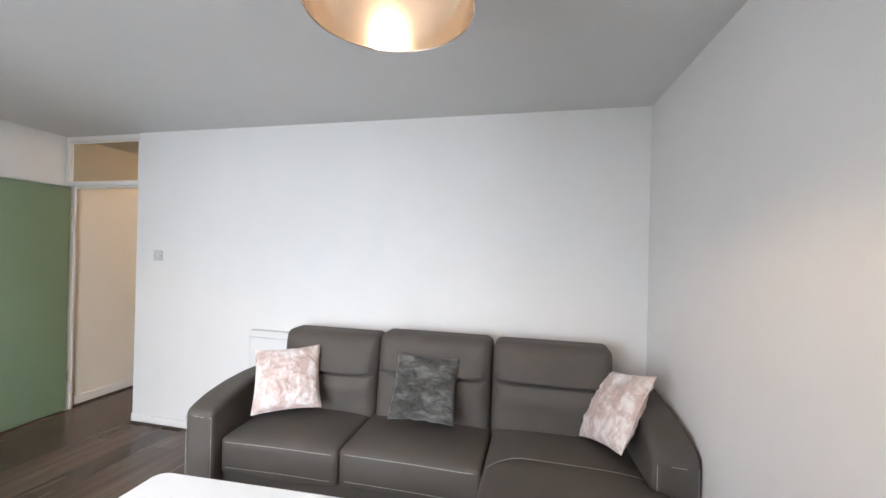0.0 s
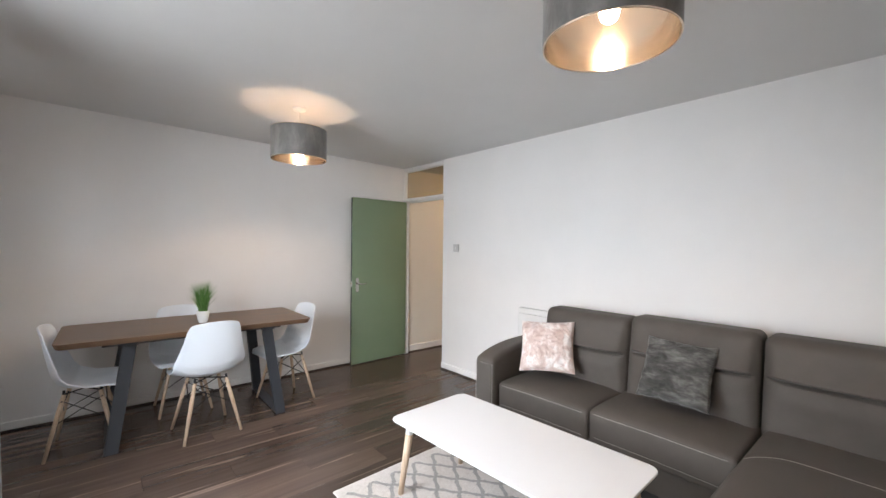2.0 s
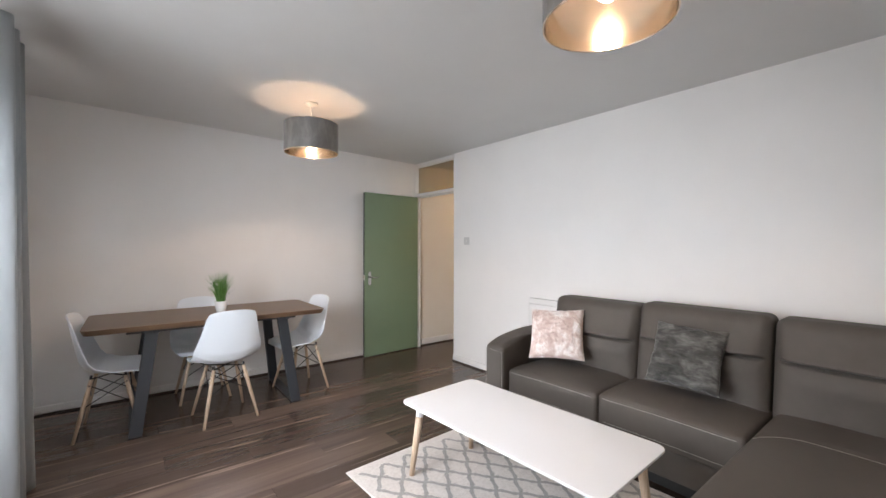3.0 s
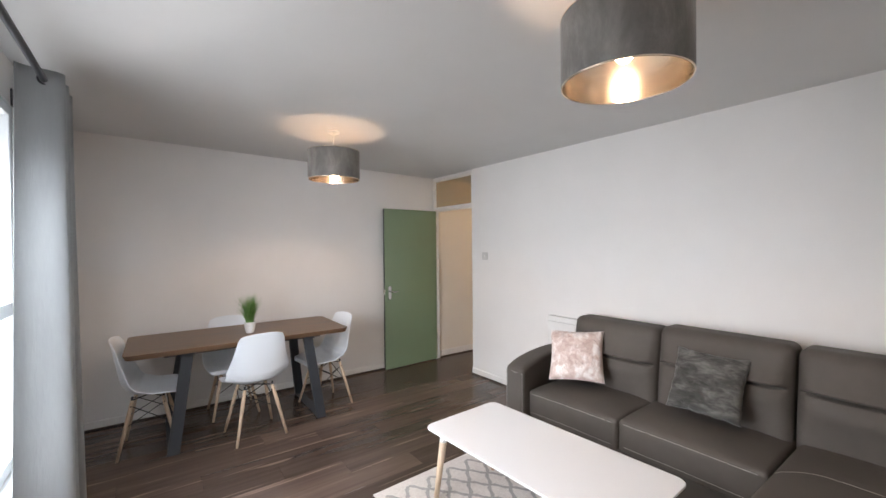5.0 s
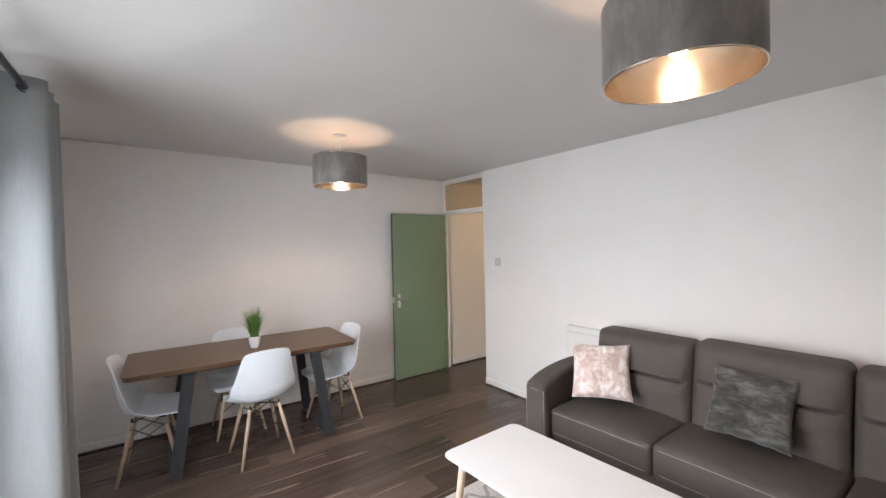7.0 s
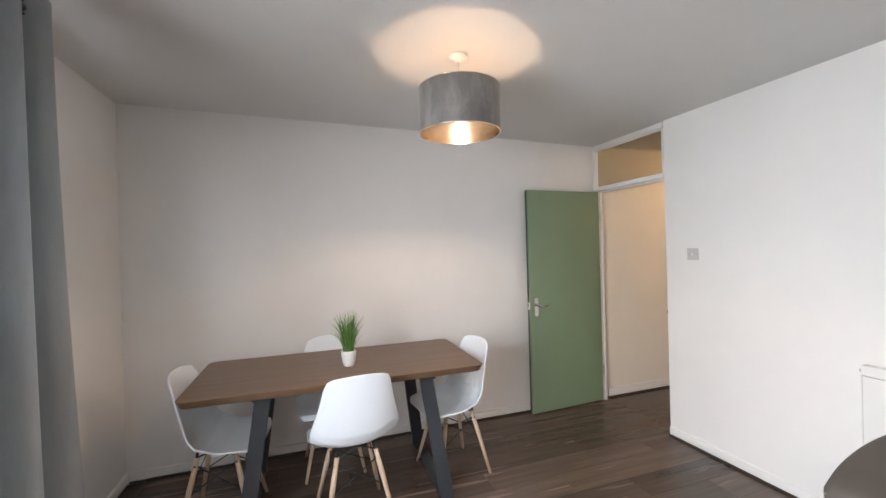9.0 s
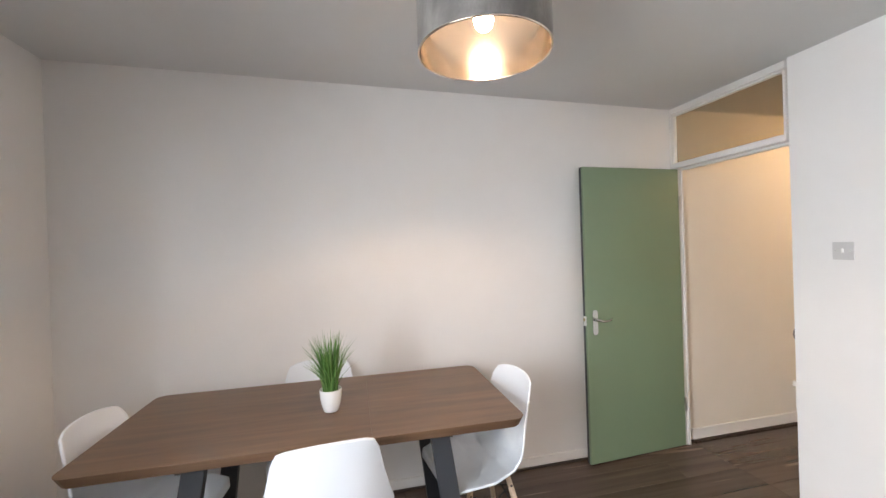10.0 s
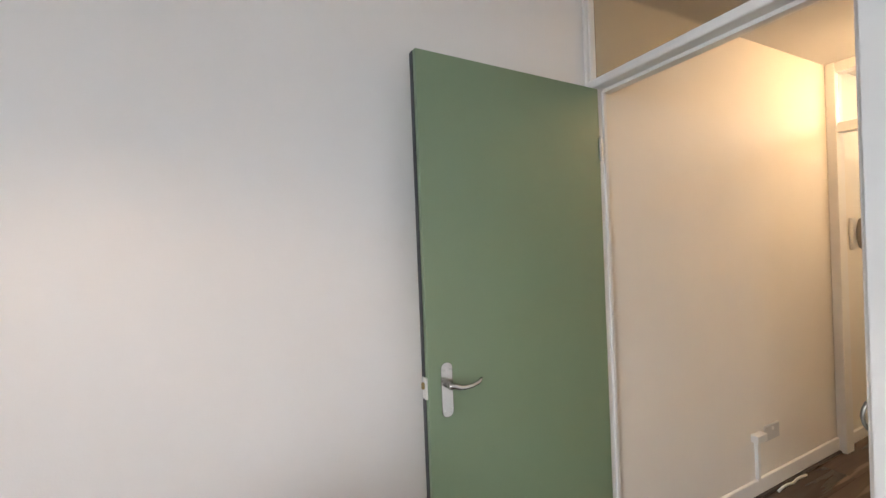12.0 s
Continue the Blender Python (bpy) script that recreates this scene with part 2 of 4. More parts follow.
def tube(bm, pts, radius, seg=10, closed=False, radii=None):
    pts = [Vector(p) for p in pts]
    rings, side = [], None
    for i, p in enumerate(pts):
        a = pts[i - 1] if (i or closed) else p
        c = pts[(i + 1) % len(pts)] if (i + 1 < len(pts) or closed) else p
        way = (c - a).normalized()
        if side is None:
            side = way.orthogonal().normalized()
        side = (side - way * side.dot(way)).normalized()
        up = way.cross(side)
        r = radii[i] if radii else radius
        rings.append([bm.verts.new(p + r * (math.cos(k * 2 * math.pi / seg) * side + math.sin(k * 2 * math.pi / seg) * up)) for k in range(seg)])
    for i in range(len(rings) - (0 if closed else 1)):
        a, b = rings[i], rings[(i + 1) % len(rings)]
        for k in range(seg):
            bm.faces.new((a[k], a[(k + 1) % seg], b[(k + 1) % seg], b[k]))
    if not closed:
        bm.faces.new(rings[0][::-1])
        bm.faces.new(rings[-1])
    return bm


def lathe(profile, seg=32):
    """Turns (radius, z) points round the z axis."""
    bm, rings = bmesh.new(), []
    for r, z in profile:
        if r < 1e-6:
            rings.append([bm.verts.new((0, 0, z))])
        else:
            rings.append([bm.verts.new((r * math.cos(k * 2 * math.pi / seg), r * math.sin(k * 2 * math.pi / seg), z)) for k in range(seg)])
    for a, b in zip(rings, rings[1:]):
        for k in range(seg):
            q = [a[k % len(a)], a[(k + 1) % len(a)], b[(k + 1) % len(b)], b[k % len(b)]]
            q = [v for i, v in enumerate(q) if v not in q[:i]]
            if len(q) > 2:
                bm.faces.new(q)
    return bm


def spaced(h, r, inner):
    """Grid lines along one axis of a rounded box."""
    edge = [h - r + r * math.tan(math.radians(a)) for a in (45, 30, 15)]
    mid = [(h - r) * (1 - 2 * i / inner) for i in range(inner + 1)]
    pos = edge + mid + [-e for e in edge[::-1]]
    return pos


def round_box(size, r, inner=(10, 8, 10), shape=None):
    """A box with edges of radius r; shape(v) moves each vertex further."""
    bm, seen = bmesh.new(), {}
    h = [s / 2 for s in size]
    r = min(r, min(h) * 0.98)
    lines = [spaced(h[i], r, inner[i]) for i in range(3)]

    def vert(p):
        core = Vector([max(-(h[i] - r), min(h[i] - r, p[i])) for i in range(3)])
        d = Vector(p) - core
        q = core + d.normalized() * r if d.length > 1e-9 else Vector(p)
        key = tuple(round(c, 5) for c in q)
        if key not in seen:
            seen[key] = bm.verts.new(shape(q.copy()) if shape else q)
        return seen[key]

    for ax in range(3):
        u, v = (ax + 1) % 3, (ax + 2) % 3
        for s in (-1, 1):
            for i in range(len(lines[u]) - 1):
                for j in range(len(lines[v]) - 1):
                    quad = []
                    for a, b in ((i, j), (i + 1, j), (i + 1, j + 1), (i, j + 1)):
                        p = [0, 0, 0]
                        p[ax], p[u], p[v] = s * h[ax], lines[u][a], lines[v][b]
                        w = vert(p)
                        if w not in quad:
                            quad.append(w)
                    if len(quad) > 2:
                        try:
                            bm.faces.new(quad)
                        except ValueError:
                            pass
    return bm


def slab(outline, z0, z1, bevel=0.004, seg=2):
    """A flat board with the given outline."""
    bm = bmesh.new()
    f = bm.faces.new([bm.verts.new((x, y, z0)) for x, y in outline])
    top = bmesh.ops.extrude_face_region(bm, geom=[f])
    bmesh.ops.translate(bm, vec=(0, 0, z1 - z0), verts=[v for v in top["geom"] if isinstance(v, bmesh.types.BMVert)])
    if bevel:
        edges = [e for e in bm.edges if abs(e.verts[0].co.z - e.verts[1].co.z) < 1e-6]
        bmesh.ops.bevel(bm, geom=edges, offset=bevel, segments=seg, affect="EDGES", profile=0.5)
    return bm


def rounded_rect(w, d, r, seg=6):
    pts = []
    for cx, cy, a0 in ((w / 2 - r, d / 2 - r, 0), (-w / 2 + r, d / 2 - r, 90), (-w / 2 + r, -d / 2 + r, 180), (w / 2 - r, -d / 2 + r, 270)):
        for k in range(seg + 1):
            a = math.radians(a0 + 90 * k / seg)
            pts.append((cx + r * math.cos(a), cy + r * math.sin(a)))
    return pts


def structure(name, bm, mat, label, parent=None):
    return part(name, bm, mat, parent, label, kind="structure")


# ---- the shell of the flat ----
T = 0.12
WT = 2.60                    # wall tops, inside the ceiling slab


def ceil_at(y):
    return CZ - 0.021 * min(0.0, y)


def ceiling_slab(y0, y1):
    bm = bmesh.new()
    lo = [bm.verts.new((x, y, ceil_at(y))) for x, y in ((WX - T, y0), (EXS + T, y0), (EXS + T, y1), (WX - T, y1))]
    hi = [bm.verts.new((v.co.x, v.co.y, 2.68)) for v in lo]
    bm.faces.new(lo[::-1])
    bm.faces.new(hi)
    for i in range(4):
        bm.faces.new((lo[i], lo[(i + 1) % 4], hi[(i + 1) % 4], hi[i]))
    return bm


structure("wall_west", box((WX - T, SY - 0.3, -0.1), (WX, 0.1, WT)), wall_mat, "plain white painted wall behind the dining table")
structure("wall_hall_west", box((WX - T, 0.1, -0.1), (WX + 0.01, HALL_Y + 0.1, CZ)), hall_mat, "cream painted wall of the hall")
structure("wall_hall_return", box((WX + 0.001, 0.0505, -0.1), (WX + 0.009, 0.0995, DOOR_H + 0.007)), hall_mat, "cream painted return behind the door frame")
structure("wall_north", box((DOOR_X1, NY, -0.1), (EX + T, NY + 0.1, WT)), wall_mat, "plain white painted wall behind the sofa")
EAST = pose(EX, NY, 0, 0, 0, SKEW)
structure("wall_east", box((0, SY - 0.35, -0.1), (T, 0.012, WT), m=EAST), wall_mat, "plain white painted end wall beside the sofa")
structure("wall_hall_east", box((HALL_X1, NY + 0.1, -0.1), (HALL_X1 + T, 4.2, CZ)), hall_mat, "cream painted far side wall of the hall")
for nm, lo, hi in (("wall_south_west", (WX, SYW - 0.12, -0.1), (JOG, SYW, WT)), ("wall_south_return", (JOG, SYW - 0.12, -0.1), (WIN_X0, SY, WT)), ("wall_south_east", (WIN_X1, SY - 0.25, -0.1), (EXS + 0.05, SY, WT)),
                   ("wall_south_below", (WIN_X0, SY - 0.25, -0.1), (WIN_X1, SY, WIN_Z0)), ("wall_south_above", (WIN_X0, SY - 0.25, WIN_Z1), (WIN_X1, SY, WT))):
    structure(nm, box(lo, hi), wall_mat, "white painted window wall")
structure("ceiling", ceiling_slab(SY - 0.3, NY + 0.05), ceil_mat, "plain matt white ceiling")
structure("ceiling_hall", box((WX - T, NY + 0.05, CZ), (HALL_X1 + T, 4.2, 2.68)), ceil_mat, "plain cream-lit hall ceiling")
structure("floor", box((WX - T, SY - 0.25, -0.12), (EXS + T, NY + 0.1, -0.012)), beading_mat, "dark oak laminate plank floor")
structure("floor_hall", box((WX - T, NY + 0.1, -0.12), (HALL_X1 + T, 4.2, -0.012)), beading_mat, "dark laminate floor of the hall")
structure("ground", box((-60, -140, -3.2), (60, SY - 0.3, -3.0)), ground_mat, "pale paved ground far below the window")
structure("ceiling_above_slab", box((WX - T, SY - 0.3, 2.68), (EXS + T, 4.2, 2.82)), ceil_mat, "concrete slab above the ceiling")


def skirting(name, lo, hi, label="low white gloss painted skirting board"):
    ob = structure(name, box(lo, hi, 0.006), trim_mat, label)
    return ob


SK = 0.075
skirting("baseboard", (WX, SYW + 0.016, 0.014), (WX + 0.016, NY - 0.001, SK))
skirting("baseboard", (DOOR_X1 + 0.003, NY - 0.016, 0.014), (EX - 0.016, NY, SK))
structure("baseboard", box((-0.016, SY + 0.03, 0.014), (0, -0.017, SK), 0.006, m=EAST), trim_mat, "low white gloss painted skirting board")
skirting("baseboard", (WX, SYW, 0.014), (JOG, SYW + 0.016, SK))
skirting("baseboard", (JOG, SY, 0.014), (EXS - 0.03, SY + 0.016, SK))
skirting("baseboard", (WX + 0.01, 0.104, 0.014), (WX + 0.026, HALL_Y - 0.03, 0.095), "white skirting board of the hall")
for lo, hi in (((WX, SYW + 0.02, 0), (WX + 0.024, NY - 0.001, 0.014)), ((DOOR_X1 + 0.003, NY - 0.024, 0), (EX - 0.02, NY, 0.014)),
               ((WX + 0.01, 0.104, 0), (WX + 0.036, HALL_Y - 0.03, 0.014))):
    structure("trim", box(lo, hi, 0.004), beading_mat, "dark beading along the floor's edge")

# ---- doorway with fanlight ----
FY0, FY1, FAN_B = 0.004, 0.098, 2.042
frame_ob = thing("door_frame", "white gloss painted door frame with a fanlight above", "door frame")
frame_ob["kind"] = "structure"
part("jamb", box((WX + 0.001, FY0, 0), (DOOR_X0, 0.050, DOOR_H + 0.0075), 0.004), trim_mat, frame_ob)
part("jamb", box((WX + 0.001, FY0, DOOR_H + 0.008), (-0.050, FY1, CZ - 0.001), 0.004), trim_mat, frame_ob)
part("jamb", box((DOOR_X1 - 0.016, FY0 + 0.02, 0), (DOOR_X1 - 0.001, FY1, CZ - 0.001), 0.004), trim_mat, frame_ob)
part("transom_bar", box((-0.0495, FY0 - 0.001, DOOR_H + 0.008), (DOOR_X1 - 0.0165, FY1, FAN_B), 0.006), trim_mat, frame_ob)
part("head", box((-0.0495, FY0, FAN_T + 0.012), (DOOR_X1 - 0.0165, FY1, CZ - 0.001), 0.005), trim_mat, frame_ob)
part("door_stop", box((DOOR_X0, 0.046, 0), (DOOR_X0 + 0.010, 0.062, DOOR_H - 0.006), 0.002), trim_mat, frame_ob)
part("door_stop", box((DOOR_X0, 0.055, DOOR_H - 0.006), (DOOR_X1 - 0.017, FY1 - 0.002, DOOR_H + 0.008), 0.002), trim_mat, frame_ob)
for lo, hi in (((-0.0495, 0.02, FAN_B), (-0.041, 0.05, FAN_T + 0.012)), ((DOOR_X1 - 0.048, 0.03, FAN_B), (DOOR_X1 - 0.034, 0.05, FAN_T + 0.012)),
               ((-0.041, 0.02, FAN_B), (DOOR_X1 - 0.048, 0.05, FAN_B + 0.008)), ((-0.041, 0.02, FAN_T), (DOOR_X1 - 0.048, 0.05, FAN_T + 0.012))):
    part("glazing_bead", box(lo, hi, 0.003), trim_mat, frame_ob)
pane = part("fanlight_pane", box((-0.045, 0.052, FAN_B + 0.004), (DOOR_X1 - 0.04, 0.058, FAN_T + 0.008)), fan_mat, frame_ob, "fanlight glass tinted tan for the dim hall behind it")
pane.visible_shadow = False
keep = box((DOOR_X1 - 0.0185, 0.034, 0.905), (DOOR_X1 - 0.0162, 0.082, 1.005), 0.001)
tube(keep, [(DOOR_X1 - 0.018, 0.036, 0.925), (DOOR_X1 - 0.023, 0.029, 0.94), (DOOR_X1 - 0.025, 0.026, 0.957), (DOOR_X1 - 0.023, 0.029, 0.974), (DOOR_X1 - 0.018, 0.036, 0.99)], 0.0045, 8)
part("strike_plate", keep, keep_mat, frame_ob, "dull steel strike plate with a rounded lip")


def door_leaf():
    ang = math.degrees(math.atan2(-0.80, 0.043))
    d = thing("door", "green painted flush door standing open against the wall", "door", pose(0.0, 0.008, 0.012, 0, 0, ang))
    w, t, h = 0.80, 0.038, 1.985
    leaf = part("leaf", box((0, -t, 0), (w, 0, h), 0.003), door_mat, d)
    # local x runs from hinge to lock, +y faces the room
    part("edge_lipping", box((w + 0.0005, -t + 0.002, 0.002), (w + 0.003, -0.016, h - 0.002), 0.001), slate_mat, d, "dark lipping on the lock edge")
    part("latch_plate", box((w, -t + 0.008, 0.925), (w + 0.006, -0.004, 0.99), 0.001), door_edge_mat, d, "pale latch plate with a brass bolt")
    part("latch_bolt", box((w + 0.004, -t + 0.014, 0.955), (w + 0.013, -0.014, 0.975), 0.002), brass_mat, d, "small brass bolt")
    px = w - 0.062
    out = []
    for k in range(25):
        a = math.pi * k / 24
        out.append((0.021 * math.cos(a), 0.085 - 0.021 + 0.021 * math.sin(a)))
    out += [(x, -z) for x, z in out[::-1]][::-1][::-1]
    bm = slab(out, 0, 0.006, 0.002)
    bmesh.ops.transform(bm, matrix=Matrix.Translation((px, 0.0, 0.945)) @ Matrix.Rotation(math.radians(90), 4, "X") @ Matrix.Scale(-1, 4, (0, 0, 1)), verts=bm.verts)
    plate = part("handle_plate", bm, chrome_mat, d, "satin chrome back plate")
    bm = bmesh.new()
    tube(bm, [(px, 0.004, 0.962), (px, 0.034, 0.962)], 0.0095, 14)
    tube(bm, [(px + 0.012, 0.036, 0.969), (px - 0.004, 0.040, 0.965), (px - 0.03, 0.042, 0.956), (px - 0.065, 0.042, 0.955), (px - 0.095, 0.040, 0.961), (px - 0.108, 0.036, 0.971)], 0.008, 12,
         radii=[0.009, 0.0105, 0.0085, 0.0075, 0.007, 0.004])
    part("lever", bm, chrome_mat, d, "curved satin chrome lever", True)
    bm = bmesh.new()
    for sx in (-0.012, 0.012):
        for sz in (-0.062, 0.062):
            tube(bm, [(px + sx, 0.004, 0.945 + sz), (px + sx, 0.0075, 0.945 + sz)], 0.0033, 8)
    part("screws", bm, steel_mat, d, kind="stuff")
    for hz in (0.25, 1.70):
        bm = bmesh.new()
        tube(bm, [(0.0, 0.004, hz), (0.0, 0.004, hz + 0.09)], 0.006, 10)
        part("hinge", bm, steel_mat, d)
    return d


door_leaf()

# ---- window, curtain ----


def window():
    w = thing("window_1", "large white plastic-framed window full of daylight", "window")
    w["kind"] = "structure"
    y0, y1 = SY - 0.09, SY - 0.005
    fr = 0.06
    mid = [WIN_X0 + (WIN_X1 - WIN_X0) * k / 3 for k in (1, 2)]
    part("window_frame", box((WIN_X0, y0, WIN_Z0), (WIN_X0 + fr, y1, WIN_Z1), 0.006), upvc_mat, w)
    part("window_frame", box((WIN_X1 - fr, y0, WIN_Z0), (WIN_X1, y1, WIN_Z1), 0.006), upvc_mat, w)
    part("window_frame", box((WIN_X0 + fr, y0, WIN_Z1 - fr), (WIN_X1 - fr, y1, WIN_Z1), 0.006), upvc_mat, w)
    part("window_frame", box((WIN_X0 + fr, y0, WIN_Z0), (WIN_X1 - fr, y1, WIN_Z0 + fr), 0.006), upvc_mat, w)
    for x in mid:
        part("mullion", box((x - 0.04, y0, WIN_Z0 + fr), (x + 0.04, y1, WIN_Z1 - fr), 0.006), upvc_mat, w)
    xs = [WIN_X0 + fr, mid[0] - 0.04, mid[0] + 0.04, mid[1] - 0.04, mid[1] + 0.04, WIN_X1 - fr]
    for a, b in zip(xs[::2], xs[1::2]):
        part("transom", box((a, y0, 1.20), (b, y1, 1.27), 0.006), upvc_mat, w)
        for z0, z1 in ((WIN_Z0 + fr, 1.20), (1.27, WIN_Z1 - fr)):
            p = part("pane", box((a, SY - 0.052, z0), (b, SY - 0.046, z1)), glass_mat, w)
            p.visible_shadow = False
    part("window_sill", box((WIN_X0 - 0.04, SY - 0.005, WIN_Z0 - 0.03), (WIN_X1 + 0.04, SY + 0.06, WIN_Z0 - 0.001), 0.006), upvc_mat, w)
    return w


window()


def curtain(x0, x1, y, z0, z1, label, flare):
    c = thing("curtain", label, "curtain", pose((x0 + x1) / 2, y, 0))
    w, nu, nv, folds = x1 - x0, 140, 36, 3
    bm, rows = bmesh.new(), []
    for j in range(nv + 1):
        f = j / nv
        z = z0 + (z1 - z0) * f
        row = []
        for i in range(nu + 1):
            u = i / nu
            ph = folds * 2 * math.pi * u
            amp = 0.080 * (0.74 + 0.26 * u) * (1 + 0.3 * (1 - f))
            spread = 1 + flare * (1 - f) ** 2
            x = (u - 0.5) * w * spread - (1 - u) * (0.14 * (1 - f) ** 2.5 + 0.03 * (1 - f)) + 0.009 * math.sin(2 * ph)
            yy = -amp * math.cos(ph + 0.35 * (1 - f) * math.sin(4 * u + 3 * (1 - f))) + 0.012 * (1 - f) * math.sin(7 * u + 2 * f) * (1 - u) - 0.012 * (1 - f)
            row.append(bm.verts.new((x, yy, z)))
        rows.append(row)
    for a, b in zip(rows, rows[1:]):
        for i in range(nu):
            bm.faces.new((a[i], a[i + 1], b[i + 1], b[i]))
    cloth = part("cloth", bm, curtain_mat, c, "", True)
    sol = cloth.modifiers.new("thickness", "SOLIDIFY")
    sol.thickness = 0.003
    for k in range(folds * 2):
        u = (k + 0.5) / (folds * 2)
        xx = (u - 0.5) * w
        bm = lathe([(0.019, -0.003), (0.026, -0.004), (0.027, 0.0), (0.026, 0.004), (0.019, 0.003), (0.019, -0.003)], 20)
        bmesh.ops.transform(bm, matrix=Matrix.Translation((xx, 0.010, 2.340)) @ Matrix.Rotation(math.radians(90 + (32 if k % 2 else -32)), 4, "Z") @ Matrix.Rotation(math.radians(90), 4, "X"), verts=bm.verts)
        part("eyelet", bm, rod_mat, c, "", True)
    return c


ROD_Y = SY + 0.185
curtain(1.33, 1.85, ROD_Y - 0.010, 0.02, 2.388, "floor-length grey curtain drawn aside at the window", 0.08)
rod = thing("curtain_rod", "dark metal curtain rod above the window", "curtain rod", pose(0, ROD_Y, 2.340))
bm = bmesh.new()
tube(bm, [(1.37, 0, 0), (4.30, 0, 0)], 0.014, 14)
part("pole", bm, rod_mat, rod, "", True)
for x in (4.315,):
    bm = lathe([(0, -0.03), (0.016, -0.027), (0.026, -0.012), (0.026, 0.012), (0.016, 0.027), (0, 0.03)], 18)
    bmesh.ops.transform(bm, matrix=Matrix.Translation((x, 0, 0)) @ Matrix.Rotation(math.radians(90), 4, "Y"), verts=bm.verts)
    part("finial", bm, rod_mat, rod, "", True)
for x in (1.39, 4.2):
    bm = box((x - 0.008, -0.185, -0.01), (x + 0.008, 0, 0.012), 0.003)
    add_box(bm, (x - 0.02, -0.185, -0.045), (x + 0.02, -0.178, 0.045), 0.002)
    part("bracket", bm, rod_mat, rod)

# ---- sofa ----
SEAT_Z, SEAT_F = 0.487, -0.805


def stitch(pts, parent, name="stitching", r=0.0011):
    bm = bmesh.new()
    tube(bm, pts, r, 6)
    return part(name, bm, thread_mat, parent, "pale contrast stitching")


def sofa():
    s = thing("corner_sofa", "taupe-grey leather corner sofa with pale stitching and a chaise", "sofa", pose(0, 0, 0))
    back_y = -0.105
    # base, feet and a black block for the shade beneath
    part("base", round_box((2.18, 0.66, 0.165), 0.015, (4, 3, 2), lambda v: v + Vector((3.26, -0.465, 0.195))), leather_mat, s, "", True)
    part("chaise_base", round_box((0.735, 1.38, 0.165), 0.015, (4, 4, 2), lambda v: v + Vector((4.205, -0.905, 0.2))), leather_mat, s, "", True)
    for x, y in ((2.26, -0.82), (2.26, -0.2), (3.05, -0.76), (3.9, -1.52), (4.5, -1.52), (4.5, -0.2)):
        part("foot", box((x - 0.035, y - 0.035, 0.0), (x + 0.035, y + 0.035, 0.115), 0.006), shadow_mat, s, "short black plastic foot")
    # black block painted in as the shadow gap below the base
    part("under_sofa_shade", box((2.42, -0.70, 0.012), (4.50, -0.14, 0.112), 0.004), shadow_mat, s, "black block put in as the shade under the sofa")

    def seat(x0, x1, yb, yf, name, drop=0.0, skew=0.0):
        w, d, h = x1 - x0, yb - yf, 0.205

        def shape(v):
            u, q = v.x / (w / 2), v.y / (d / 2)
            if v.z > 0:
                v.z += 0.022 * (1 - u ** 4) * (1 - max(0, -q) ** 6) - 0.012 * max(0, -q) ** 3
            if v.y < 0 and abs(v.z) < h * 0.45:
                v.y -= 0.010 * (1 - u ** 4)
            v.z += 0.0015 * noise.noise((v.x * 9, v.y * 9, 3)) - drop
            v.y -= skew * (1 - u) / 2 * (1 - q) / 2
            return v + Vector(((x0 + x1) / 2, (yb + yf) / 2, SEAT_Z - h / 2 - 0.018))

        return part(name, round_box((w, d, h), 0.024, (20, 16, 8), shape), leather_mat, s, "", True)

    seat(2.376, 3.068, -0.18, SEAT_F, "seat_cushion", 0.012, 0.03)
    seat(3.074, 3.822, -0.18, SEAT_F, "seat_cushion")

    # chaise cushion, in one long piece with a curved seam
    cx0, cx1, cy0, cy1, ch = 3.83, 4.585, -0.18, -1.62, 0.215

    def chaise(v):
        u, q = v.x / ((cx1 - cx0) / 2), v.y / ((cy0 - cy1) / 2)
        if v.z > 0:
            v.z += 0.020 * (1 - u ** 4) * (1 - q ** 8)
        v = v + Vector(((cx0 + cx1) / 2, (cy0 + cy1) / 2, SEAT_Z - ch / 2 - 0.008))
        if v.x > 4.3 and v.y < -0.78:
            v.x += 0.10 * min(1, (-0.78 - v.y) / 0.06) * min(1, (v.x - 4.3) / 0.25)
        seam = -0.69 - 0.12 * max(0.0, (4.02 - v.x) / 0.19) ** 2 - 0.02 * max(0, v.x - 4.1)
        if v.z > SEAT_Z - 0.06:
            v.z -= 0.010 * math.exp(-((v.y - seam) / 0.012) ** 2)
        return v

    part("chaise_cushion", round_box((cx1 - cx0, cy0 - cy1, ch), 0.035, (20, 60, 8), chaise), leather_mat, s, "", True)
    pts = []
    for k in range(33):
        x = 3.845 + 0.72 * k / 32
        y = -0.69 - 0.12 * max(0.0, (4.02 - x) / 0.19) ** 2 - 0.02 * max(0, x - 4.1)
        u = (x - (cx0 + cx1) / 2) / ((cx1 - cx0) / 2)
        edge = 0.0 if abs(u) < 0.91 else 0.010 * ((abs(u) - 0.91) / 0.09) ** 2
        pts.append((x, y - 0.012, SEAT_Z - 0.008 + 0.020 * (1 - u ** 4) * (1 - ((y + 0.90) / 0.72) ** 8) - 0.002 - edge))
    stitch(pts, s)

